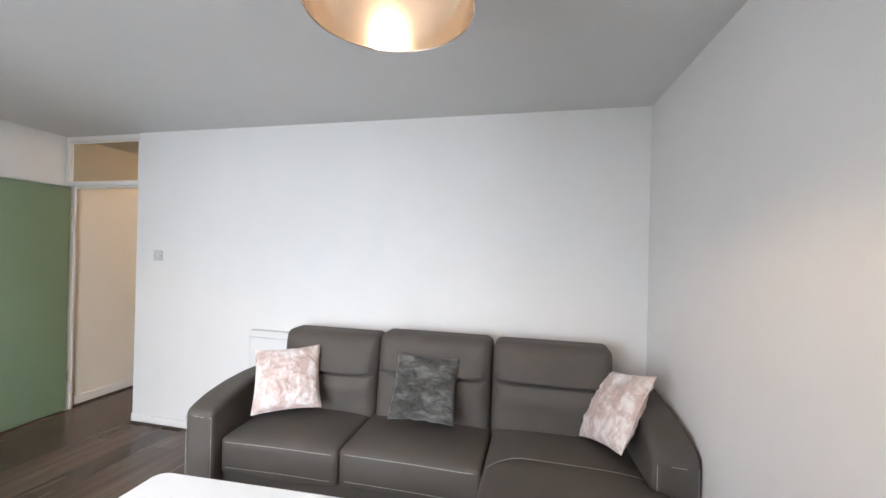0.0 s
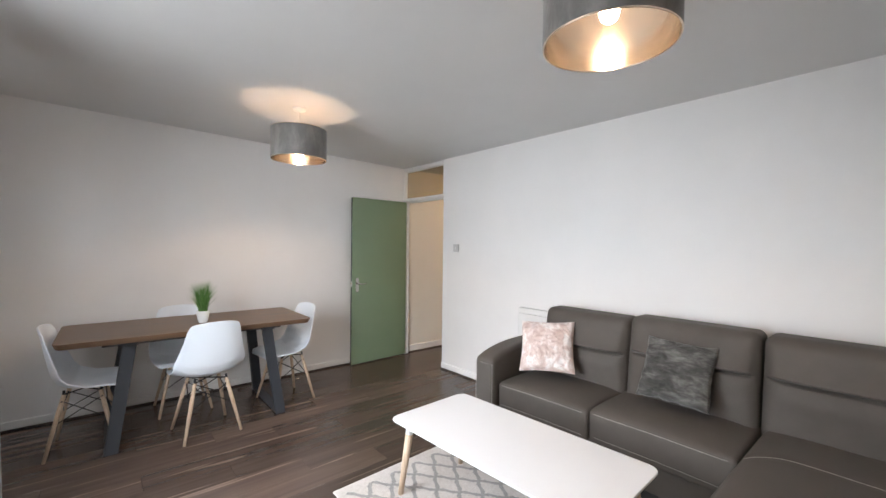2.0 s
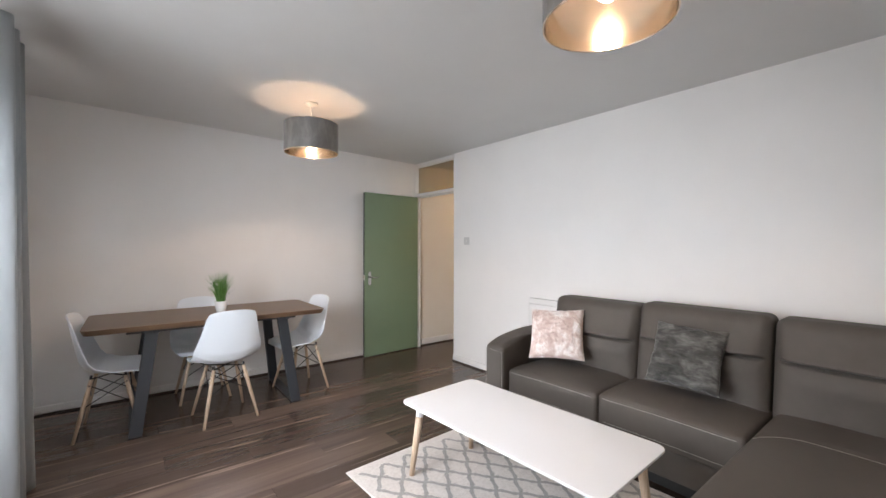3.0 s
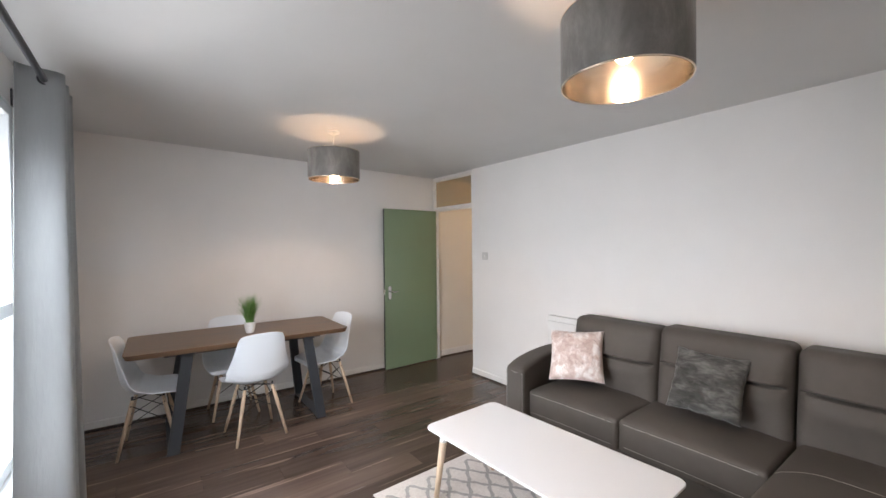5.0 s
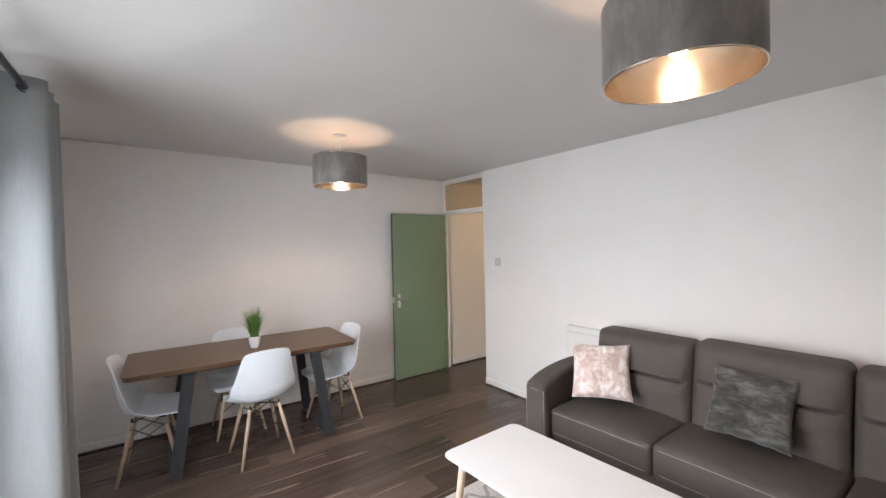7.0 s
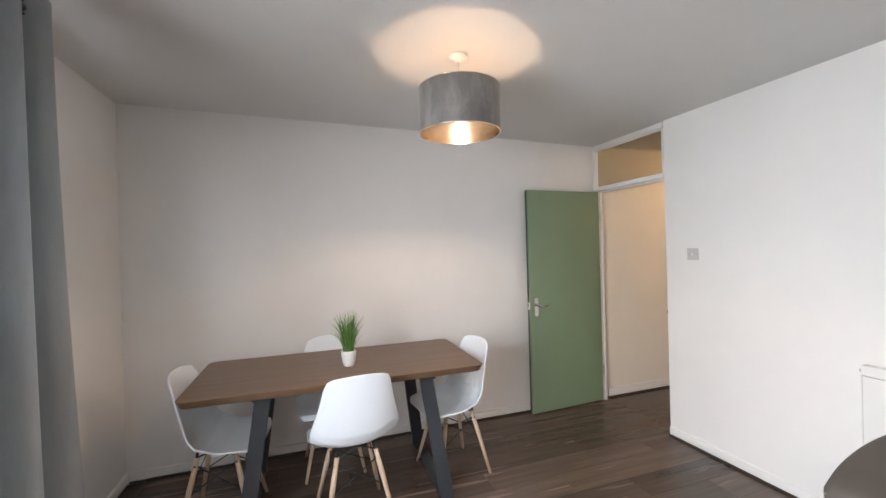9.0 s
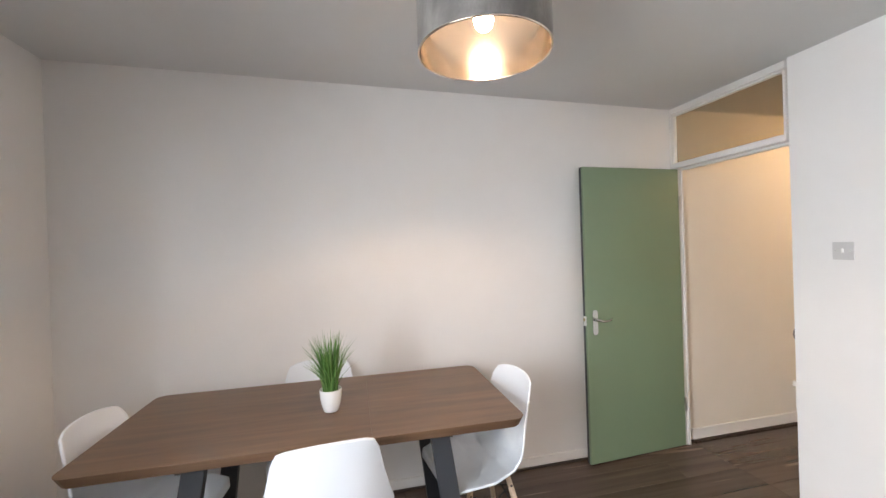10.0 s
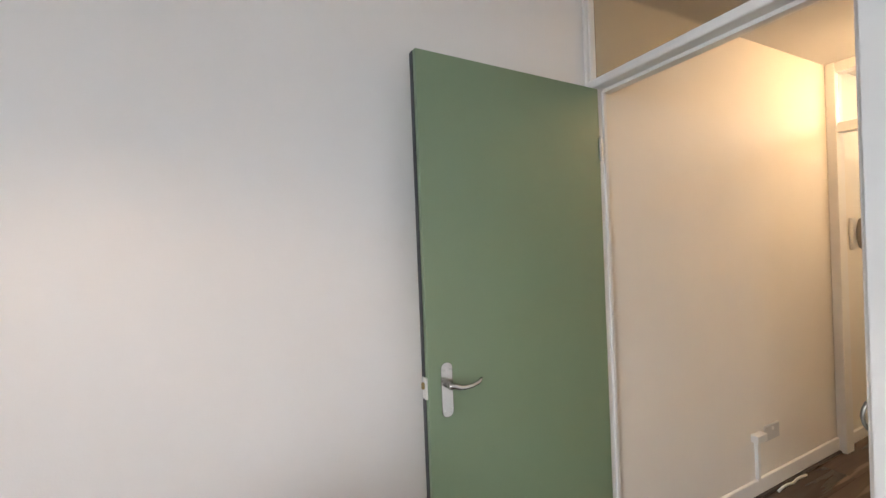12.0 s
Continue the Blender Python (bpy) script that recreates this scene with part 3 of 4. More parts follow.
    for x0, x1, drop, skew in ((2.376, 3.068, 0.012, 0.03), (3.074, 3.822, 0.0, 0.0)):
        for z in (SEAT_Z - 0.040, SEAT_Z - 0.178):
            pts = []
            for k in range(21):
                u = -0.97 + 1.94 * k / 20
                sag = 0.008 * u * u
                pts.append(((x0 + x1) / 2 + u * (x1 - x0) / 2, SEAT_F - 0.0105 * (1 - u ** 4) - 0.0008 - skew * (1 - u) / 2 + 0.010 * max(0, abs(u) - 0.91) / 0.06, z - sag - drop))
            stitch(pts, s)

    # back cushions, each with a sewn crease
    def back(x0, x1, z1, zcr, fwd=0.0, name="back_cushion"):
        w, d, h = x1 - x0, 0.20, z1 - 0.40
        zc = zcr

        def shape(v):
            u = v.x / (w / 2)
            z = v.z + 0.40 + h / 2
            if v.y < 0:
                bulge = 0.035 * (1 - u ** 4) * math.sin(math.pi * min(1, max(0, (z - 0.40) / h)))
                reach = max(0.0, 1 - (abs(u) / 0.93) ** 12)
                above = 1 / (1 + math.exp(-(z - zc) / 0.0035))
                lobe = 0.034 * above * math.exp(-max(0.0, z - zc - 0.02) / 0.09)
                swell = 0.012 * math.exp(-((z - zc + 0.09) / 0.06) ** 2)
                groove = 0.028 * math.exp(-((z - zc + 0.007) / 0.009) ** 2)
                v.y += -bulge + reach * (groove - lobe - swell)
                v.y += 0.006 * math.sin(26 * abs(u) * w + 40 * (z - zc)) * math.exp(-((abs(u) - 0.9) / 0.09) ** 2) * math.exp(-((z - zc) / 0.05) ** 2)
            v.y += 0.0025 * noise.noise((v.x * 8, z * 8, 1))
            v.y -= (0.97 - z) * 0.13
            return Vector((v.x + (x0 + x1) / 2, v.y + back_y - d / 2 - fwd, z))

        return part(name, round_box((w, d, h), 0.05, (22, 6, 110), shape), leather_mat, s, "", True)

    back(2.408, 3.085, 0.957, 0.715)
    back(3.092, 3.808, 0.980, 0.755, 0.012)
    back(3.816, 4.495, 0.975, 0.760)
    part("back_frame", round_box((2.2, 0.09, 0.62), 0.03, (4, 3, 4), lambda v: v + Vector((3.42, -0.155, 0.43))), leather_mat, s, "", True)

    # arms: boxes with a sloped, rounded top that swell outwards to the back
    def arm(xi, xo, yf, z_top, side, name):
        w, d, h = abs(xo - xi), -0.12 - yf, z_top - 0.09

        def shape(v):
            q = (v.y + d / 2) / d
            if v.z > 0:
                v.z += (0.045 if side < -0.9 else 0.085) * math.sin(math.pi * 0.5 * min(1, q * 1.3)) - (0.022 if side < -0.9 else 0.045) * max(0, 1 - q / 0.25) ** 2
            v.x += side * (0.07 * q + 0.03 * math.sin(math.pi * q))
            return v + Vector(((xi + xo) / 2, (yf - 0.12) / 2, 0.09 + h / 2))

        return part(name, round_box((w, d, h), 0.035, (6, 24, 10), shape), leather_mat, s, "", True)

    arm(2.388, 2.210, -0.91, 0.632, -1, "arm")
    arm(4.580, 4.775, -0.80, 0.680, -0.5, "arm")
    # seams on the arms' front panels, one across and one down each edge
    for x, y, z, w, low in ((2.217, -0.912, 0.605, 0.164, 0.14), (4.594, -0.802, 0.618, 0.168, 0.40)):
        stitch([(x, y + 0.01, z - 0.02), (x + w * 0.5, y - 0.001, z - 0.022), (x + w, y + 0.008, z - 0.026)], s)
        for xx in (x + 0.002, x + w - 0.002):
            stitch([(xx, y + 0.006, z - 0.02 - (z - 0.02 - low) * k / 7) for k in range(8)], s)
    return s


sofa()


def cushion(name, label, mat, size, thick, m, seed, hem=True, furrow=0.0, crush=0.0):
    """A square scatter cushion with pinched corners and a sewn edge; local z is its facing."""
    c = thing(name, label, "cushion", m)
    n, bm = 56, bmesh.new()
    grid = {}
    for s in (1, -1):
        for i in range(n + 1):
            for j in range(n + 1):
                u, v = 2 * i / n - 1, 2 * j / n - 1
                rim = i in (0, n) or j in (0, n)
                if s < 0 and rim:
                    grid[s, i, j] = grid[1, i, j]
                    continue
                t = (max(0, 1 - u ** 2) * max(0, 1 - v ** 2)) ** 0.42
                pull = 1 - 0.07 * (1 - v * v) * abs(u) ** 3
                pull2 = 1 - 0.07 * (1 - u * u) * abs(v) ** 3
                wr = 0.010 * noise.noise((u * 2.2 + seed, v * 2.8, s)) + 0.005 * noise.noise((u * 6 + seed, v * 7, s))
                if furrow:
                    bend = v * 9 + 2.6 * noise.noise((u * 1.6 + seed, v * 1.6, 4)) + 0.9 * noise.noise((u * 5, v * 5, seed))
                    wr += furrow * (1 - abs(math.sin(bend))) ** 2 * (0.4 + noise.noise((u * 3 + 7, v * 4, seed)))
                if crush:
                    wr += crush * (0.5 - abs(noise.noise((u * 5 + seed, v * 5, 2)))) ** 2 * 2
                edge = (0.006 if hem else 0.007) * noise.noise((u * 4 + seed, v * 4, 9))
                grid[s, i, j] = bm.verts.new((u * pull * size / 2 + edge, v * pull2 * size / 2 + edge, s * (t * thick / 2) + wr * min(1, t * 3)))
        for i in range(n):
            for j in range(n):
                bm.faces.new((grid[s, i, j], grid[s, i + 1, j], grid[s, i + 1, j + 1], grid[s, i, j + 1]))
    part("cover", bm, mat, c, "", True)
    if hem:
        pts = []
        for a, b in (((-1, -1), (1, -1)), ((1, -1), (1, 1)), ((1, 1), (-1, 1)), ((-1, 1), (-1, -1))):
            for k in range(14):
                f = k / 14
                u, v = a[0] + (b[0] - a[0]) * f, a[1] + (b[1] - a[1]) * f
                pull = 1 - 0.07 * (1 - v * v) * abs(u) ** 3
                pull2 = 1 - 0.07 * (1 - u * u) * abs(v) ** 3
                pts.append((u * pull * size / 2, v * pull2 * size / 2, 0))
        bm = bmesh.new()
        tube(bm, pts, 0.0045, 6, True)
        part("piping", bm, mat, c, "", True)
    return c


cushion("scatter_cushion", "crushed pale pink velvet cushion leaning on the sofa arm", pink_mat, 0.385, 0.15, pose(2.582, -0.530, 0.703, 58, 0, 28) @ pose(0, 0, 0, 0, 0, 3), 3, True, 0.0, 0.014)
cushion("scatter_cushion", "dark grey plush fur cushion leaning on the sofa back", fur_mat, 0.38, 0.15, pose(3.444, -0.475, 0.712, 60, 0, 8) @ pose(0, 0, 0, 0, 0, -3), 7, False, 0.020)
TILTED = Matrix(((0.361, 0.454, -0.82, 4.472), (-0.906, 0.366, -0.19, -0.505), (0.227, 0.811, 0.54, 0.722), (0, 0, 0, 1)))
cushion("scatter_cushion", "crushed pale pink velvet cushion tilted against the chaise arm", pink_mat, 0.40, 0.14, TILTED, 12, True, 0.0, 0.014)

# ---- rug and coffee table ----
RUG = pose(2.188, -2.027, 0, 0, 0, 2.2)


def rug():
    w, d, h = 1.75, 1.22, 0.010
    r = thing("rug", "cream rug with a grey quatrefoil trellis pattern", "rug", RUG)
    bm = slab([(0.0, 0.0), (w, 0.0), (w, d), (0.0, d)], 0.0, h, 0.003)
    part("rug_body", bm, rug_cream_mat, r)
    # trellis: raised grey pile, a diamond lattice with a small ogee in every edge
    ax, ay, m = 0.105, 0.0825, 0.035
    bm = bmesh.new()

    def ribbon(a, b, flip):
        dx, dy = b[0] - a[0], b[1] - a[1]
        k = math.hypot(dx, dy)
        nx, ny = -dy / k, dx / k
        prev, n = None, 16
        for i in range(n + 1):
            f = i / n
            off = flip * 0.0055 * math.sin(2 * math.pi * f)
            half = 0.0105 + 0.0055 * max(0, math.cos(4 * math.pi * (f - 0.25))) ** 6 + 0.003 * (1 - min(f, 1 - f) / 0.08 if min(f, 1 - f) < 0.08 else 0)
            pair = []
            for sgn in (1, -1):
                x, y = a[0] + dx * f + nx * (off + sgn * half), a[1] + dy * f + ny * (off + sgn * half)
                pair.append(bm.verts.new((min(w - m, max(m, x)), min(d - m, max(m, y)), h + 0.0025 + 0.0005 * flip)))
            if prev:
                bm.faces.new((prev[0], prev[1], pair[1], pair[0]))
            prev = pair

    for i in range(-1, int(w / ax) + 2):
        for j in range(-1, int(d / ay) + 2):
            if (i + j) % 2:
                continue
            p = (0.066 + i * ax, 0.044 + j * ay)
            for sx in (1, -1):
                q = (p[0] + sx * ax, p[1] + ay)
                mx, my = (p[0] + q[0]) / 2, (p[1] + q[1]) / 2
                if m < mx < w - m and m < my < d - m:
                    ribbon(p, q, sx)
    part("trellis", bm, rug_grey_mat, r, "grey trellis pattern in the pile", kind="stuff")
    bm = bmesh.new()
    tube(bm, [(0, 0, 0.006), (w, 0, 0.006), (w, d, 0.006), (0, d, 0.006)], 0.006, 6, True)
    part("binding", bm, rug_cream_mat, r, "sewn cream edge binding")


rug()


def coffee_table():
    t = thing("coffee_table", "white lacquered coffee table with splayed beech legs, on the rug", "coffee table", pose(3.015, -1.470, 0.0125, 0, 0, 2.6))
    L, W, H = 1.245, 0.60, 0.441
    part("tabletop", slab(rounded_rect(L, W, 0.055), H - 0.013, H, 0.004, 3), table_white_mat, t)
    part("apron", box((-L / 2 + 0.12, -W / 2 + 0.10, H - 0.032), (L / 2 - 0.12, W / 2 - 0.10, H - 0.0135), 0.003), table_white_mat, t)
    for sx in (1, -1):
        for sy in (1, -1):
            top, foot = Vector((sx * (L / 2 - 0.095), sy * (W / 2 - 0.085), H - 0.014)), Vector((sx * (L / 2 - 0.045), sy * (W / 2 - 0.055), 0.0))
            knee = top.lerp(foot, 0.17)
            bm = bmesh.new()
            tube(bm, [top, knee], 0.0185, 16, radii=[0.0235, 0.0225])
            part("socket", bm, table_white_mat, t, "white painted upper end of a leg", True)
            bm = bmesh.new()
            tube(bm, [knee, foot], 0.016, 16, radii=[0.0222, 0.0155])
            part("leg", bm, beech_mat, t, "beech lower leg", True)
    return t


coffee_table()

# ---- dining table ----


def dining_table():
    x0, x1, y0, y1, z1 = 0.105, 0.885, -3.285, -1.625, 0.785
    t = thing("dining_table", "walnut-topped dining table with slate metal legs", "dining table", pose((x0 + x1) / 2, (y0 + y1) / 2, 0, 0, 0, -0.8))
    W, L, th = x1 - x0, y1 - y0, 0.038

    def half(a, b, name):
        rr = [(x, y) for x, y in rounded_rect(W, L, 0.05)]
        # boat-shaped ends: the corners are drawn in a little
        pts = [(x, y) for x, y in rr if a - 1e-6 <= y <= b + 1e-6]
        if a > -L / 2:
            pts = [(W / 2, a)] + pts + [(-W / 2, a)]
        else:
            pts = pts + [(W / 2, b), (-W / 2, b)]
        cx, cy = 0, (a + b) / 2
        pts.sort(key=lambda p: math.atan2(p[1] - cy, p[0] - cx))
        bm = slab(pts, z1 - th, z1, 0.0009, 2)
        for v in bm.verts:
            if v.co.z < z1 - th + 0.006:
                v.co.x *= 0.965
                v.co.y -= math.copysign(0.014, v.co.y) if abs(v.co.y) > L / 2 - 0.05 else 0
        return part(name, bm, walnut_mat, t, "")

    half(-L / 2, 0.205, "tabletop")
    half(0.2052, L / 2, "extension_leaf")
    part("under_rail", box((-0.30, -L / 2 + 0.24, z1 - th - 0.028), (0.30, L / 2 - 0.24, z1 - th - 0.001), 0.003), slate_mat, t, "dark metal rail under the top")
    for end in (-1, 1):
        yt, yf = (0.485 if end > 0 else -0.438), (0.575 if end > 0 else -0.54)
        for sx in (-1, 1):
            top, foot = Vector((sx * 0.262, yt, z1 - th - 0.029)), Vector((sx * 0.345, yf, 0.0))
            bm = box((-0.022, -0.04, 0), (0.022, 0.04, z1 - th - 0.029), 0.003)
            for v in bm.verts:
                f = v.co.z / top.z
                v.co.x += foot.x + (top.x - foot.x) * f
                v.co.y += foot.y + (top.y - foot.y) * f
            part("leg", bm, slate_mat, t)
        part("foot_bar", box((-0.323, yf - 0.038, 0.001), (0.323, yf + 0.038, 0.013), 0.002), slate_mat, t)
        part("top_plate", box((-0.33, yt - 0.045, z1 - th - 0.0285), (0.33, yt + 0.045, z1 - th - 0.0015), 0.002), slate_mat, t)
    return t


dining_table()

# ---- moulded chairs on wooden dowel legs ----


def lerp_rows(rows, s):
    for a, b in zip(rows, rows[1:]):
        if s <= b[0]:
            f = (s - a[0]) / (b[0] - a[0])
            f = f * f * (3 - 2 * f) * 0.35 + f * 0.65
            return [x + (y - x) * f for x, y in zip(a, b)]
    return list(rows[-1])


# s, depth, height, half-width, edge lift, edge reach forwards
SHELL = [(0.0, -0.222, 0.425, 0.190, 0.000, 0.0), (0.06, -0.212, 0.447, 0.212, 0.004, 0.0), (0.2, -0.145, 0.448, 0.230, 0.016, 0.0), (0.38, -0.03, 0.434, 0.236, 0.034, 0.0),
         (0.52, 0.075, 0.440, 0.236, 0.062, 0.01), (0.60, 0.135, 0.468, 0.235, 0.075, 0.035), (0.68, 0.172, 0.530, 0.232, 0.045, 0.060), (0.76, 0.192, 0.615, 0.214, 0.012, 0.060),
         (0.86, 0.212, 0.722, 0.188, 0.0, 0.046), (0.94, 0.228, 0.812, 0.170, -0.003, 0.034), (0.98, 0.236, 0.848, 0.154, -0.008, 0.026), (1.0, 0.240, 0.862, 0.128, -0.012, 0.02)]


def chair():
    c = thing("dining_chair", "white moulded plastic chair on beech dowel legs", "chair", group="chairs round the dining table")
    ns, nu, bm, rows = 48, 20, bmesh.new(), []
    for j in range(ns + 1):
        s, d, z, hw, lift, fwd = lerp_rows(SHELL, j / ns)
        row = []
        for i in range(nu + 1):
            u = 2 * i / nu - 1
            k = abs(u) ** 2.4
            row.append(bm.verts.new((u * hw, d - fwd * k, z + lift * k)))
        rows.append(row)
    for a, b in zip(rows, rows[1:]):
        for i in range(nu):
            bm.faces.new((a[i], a[i + 1], b[i + 1], b[i]))
    lip = [v.co.copy() for v in rows[0]] + [r[-1].co.copy() for r in rows[1:-1]] + [v.co.copy() for v in rows[-1][::-1]] + [r[0].co.copy() for r in rows[-2:0:-1]]
    shell = part("seat_shell", bm, plastic_mat, c, "", True)
    bm = bmesh.new()
    tube(bm, lip, 0.0062, 6, True)
    part("rolled_edge", bm, plastic_mat, shell, "", True)
    sol = shell.modifiers.new("thickness", "SOLIDIFY")
    sol.thickness, sol.offset = 0.009, 0
    bev = shell.modifiers.new("lip", "BEVEL")
    bev.width, bev.segments, bev.limit_method = 0.003, 2, "ANGLE"
    tops, feet = {}, {}
    for sx in (-1, 1):
        for sy in (-1, 1):
            top, foot = Vector((sx * 0.105, 0.005 + sy * 0.095, 0.405)), Vector((sx * 0.190, 0.0 + sy * 0.185, 0.0))
            tops[sx, sy], feet[sx, sy] = top, foot
            bm = bmesh.new()
            tube(bm, [top, top.lerp(foot, 0.3), foot], 0.012, 12, radii=[0.0125, 0.0145, 0.0095])
            part("leg", bm, beech_mat, c, "tapered beech leg", True)
            bm = bmesh.new()
            tube(bm, [top + Vector((0, 0, 0.028)), top.lerp(foot, 0.06)], 0.0085, 8)
            tube(bm, [top.lerp(foot, 0.10) + Vector((-sx * 0.02, 0, 0)), top.lerp(foot, 0.10) + Vector((sx * 0.014, 0, 0))], 0.006, 8)
            part("leg_bracket", bm, black_mat, c, "black steel leg bracket", True)
    f1, f2 = 0.10, 0.46
    for a, b in (((-1, -1), (1, -1)), ((-1, 1), (1, 1)), ((-1, -1), (-1, 1)), ((1, -1), (1, 1))):
        for p, q in ((a, b), (b, a)):
            bm = bmesh.new()
            tube(bm, [tops[p].lerp(feet[p], f1), tops[q].lerp(feet[q], f2)], 0.0035, 6)
            part("brace", bm, black_mat, c, "thin black wire brace", True)
    bm = bmesh.new()
    tube(bm, [tops[-1, -1] + Vector((0, 0, 0.0)), tops[1, 1]], 0.005, 6)
    tube(bm, [tops[1, -1], tops[-1, 1] + Vector((0, 0, 0.001))], 0.005, 6)
    part("under_frame", bm, black_mat, c, "black steel cross under the seat", True)
    return c


# local -y is the chair's front
CHAIRS = [(0.822, -2.43, 275, "white moulded chair with beech legs, back to the room"), (0.205, -2.50, 90, "white moulded chair with beech legs, between table and wall"),
          (0.55, -3.130, 174, "white moulded chair with beech legs, near the curtain"), (0.545, -1.735, 7, "white moulded chair with beech legs, beside the open door")]
first = chair()
for i, (x, y, turn, label) in enumerate(CHAIRS):
    if i == 0:
        first.matrix_world = pose(x, y, 0, 0, 0, turn)
        ob = first
    else:
        ob = copy_thing(first, pose(x, y, 0, 0, 0, turn))
    ob["label"] = label

# ---- potted grass ----


def potted_grass():
    p = thing("potted_grass", "artificial green grass in a small white pot on the table", "plant", pose(0.568, -2.415, 0.786) @ Matrix.Scale(1.06, 4))
    part("pot", lathe([(0, 0), (0.027, 0), (0.031, 0.004), (0.0385, 0.03), (0.0435, 0.06), (0.0455, 0.088), (0.0450, 0.0915), (0.0430, 0.092), (0.0415, 0.086), (0.038, 0.07), (0, 0.07)], 32), pot_mat, p, "glazed white tapered pot", True)
    part("soil", lathe([(0, 0.074), (0.030, 0.073), (0.036, 0.069)], 20), soil_mat, p)
    rnd = random.Random(5)
    gm, n, l, b = nodes_of("grass_blade", (0.07, 0.16, 0.04), 0.5)
    geo = n.new("ShaderNodeNewGeometry")
    l.new(ramp(n, l, geo.outputs["Random Per Island"], [(0.0, (0.04, 0.12, 0.02)), (0.5, (0.095, 0.235, 0.04)), (1.0, (0.22, 0.36, 0.12))]), b.inputs["Base Color"])
    bm = bmesh.new()
    for _ in range(330):
        a, rr = rnd.uniform(0, 2 * math.pi), 0.030 * math.sqrt(rnd.random())
        base = Vector((rr * math.cos(a), rr * math.sin(a), 0.070))
        a2 = a + rnd.uniform(-0.9, 0.9)
        h, out, w = rnd.uniform(0.15, 0.285), rnd.uniform(0.0, 0.095), rnd.uniform(0.0015, 0.0029)
        way, side = Vector((math.cos(a2), math.sin(a2), 0)), Vector((-math.sin(a2), math.cos(a2), 0))
        tw = rnd.uniform(-1.2, 1.2)
        side = (side * math.cos(tw) + way * math.sin(tw))
        prev = None
        for k in range(5):
            f = k / 4
            c = base + way * out * f ** 1.9 + Vector((0, 0, h * f * (1 - 0.18 * f * out / 0.075)))
            ww = w * (1 - f ** 2 * 0.92)
            pair = (bm.verts.new(c - side * ww), bm.verts.new(c + side * ww))
            if prev:
                bm.faces.new((prev[0], prev[1], pair[1], pair[0]))
            prev = pair
    part("grass", bm, gm, p, "dense thin green blades", kind="stuff")


potted_grass()

# ---- pendant lamps ----


def pendant(x, y):
    z0, z1, r, top = 2.090, 2.318, 0.205, ceil_at(y)
    p = thing("pendant_lamp", "grey velvet drum pendant lamp with a lit bulb", "lamp", pose(x, y, 0), "pendant lamps of the living room")
    seg = 64
    outer = lathe([(r, z0), (r + 0.0015, z0 + 0.003), (r + 0.0015, z1 - 0.003), (r, z1)], seg)
    shade = part("shade", outer, shade_mat, p, "grey velvet drum shade", True)
    part("lining", lathe([(r - 0.003, z0 + 0.001), (r - 0.003, z1 - 0.001)], seg), lining_mat, shade, "champagne foil lining", True)
    for z in (z0, z1):
        bm = bmesh.new()
        tube(bm, [(math.cos(k * 2 * math.pi / seg) * (r - 0.001), math.sin(k * 2 * math.pi / seg) * (r - 0.001), z) for k in range(seg)], 0.003, 8, True)
        part("rim", bm, lining_mat, shade, "", True)
    bm = bmesh.new()
    tube(bm, [(0, 0, 2.335), (0, 0, top - 0.02)], 0.0035, 8)
    part("flex", bm, cord_mat, p, "", True)
    part("ceiling_rose", lathe([(0, top - 0.030), (0.012, top - 0.030), (0.02, top - 0.022), (0.046, top - 0.016), (0.05, top - 0.001), (0, top - 0.001)], 28), cord_mat, p, "", True)
    part("lampholder", lathe([(0, 2.345), (0.012, 2.345), (0.019, 2.335), (0.019, 2.275), (0.016, 2.262), (0, 2.262)], 20), cord_mat, p, "", True)
    bm = bmesh.new()
    for k in range(3):
        a = k * 2 * math.pi / 3 + 0.4
        tube(bm, [(0.02 * math.cos(a), 0.02 * math.sin(a), 2.30), ((r - 0.003) * math.cos(a), (r - 0.003) * math.sin(a), 2.314)], 0.002, 6)
    part("spider", bm, cord_mat, p, "", True)
    bulb = part("bulb", lathe([(0, 2.158), (0.014, 2.160), (0.025, 2.170), (0.030, 2.188), (0.030, 2.1925)], 16), bulb_mat, p, "glowing warm bulb", True)
    part("bulb_base", lathe([(0.0, 2.193), (0.0305, 2.193), (0.031, 2.200), (0.020, 2.24), (0.014, 2.2615), (0, 2.2615)], 16), cord_mat, bulb, "white plastic bulb base", True)
    return p


pendant(1.240, -1.890)
pendant(3.700, -1.825)

# ---- fittings on the north wall ----
sw = thing("light_switch", "pale grey square light switch plate on the wall", "switch", pose(0.985, NY, 1.412))
part("plate", box((-0.043, -0.008, -0.043), (0.043, -0.0005, 0.043), 0.002), switch_mat, sw)
part("rocker", box((-0.0055, -0.012, -0.011), (0.0055, -0.0078, 0.011), 0.0015), socket_mat, sw, "small rocker")
bm = bmesh.new()
for sx in (-0.030, 0.030):
    tube(bm, [(sx, -0.0075, 0), (sx, -0.0092, 0)], 0.0035, 10)
part("screws", bm, chrome_mat, sw, kind="stuff")


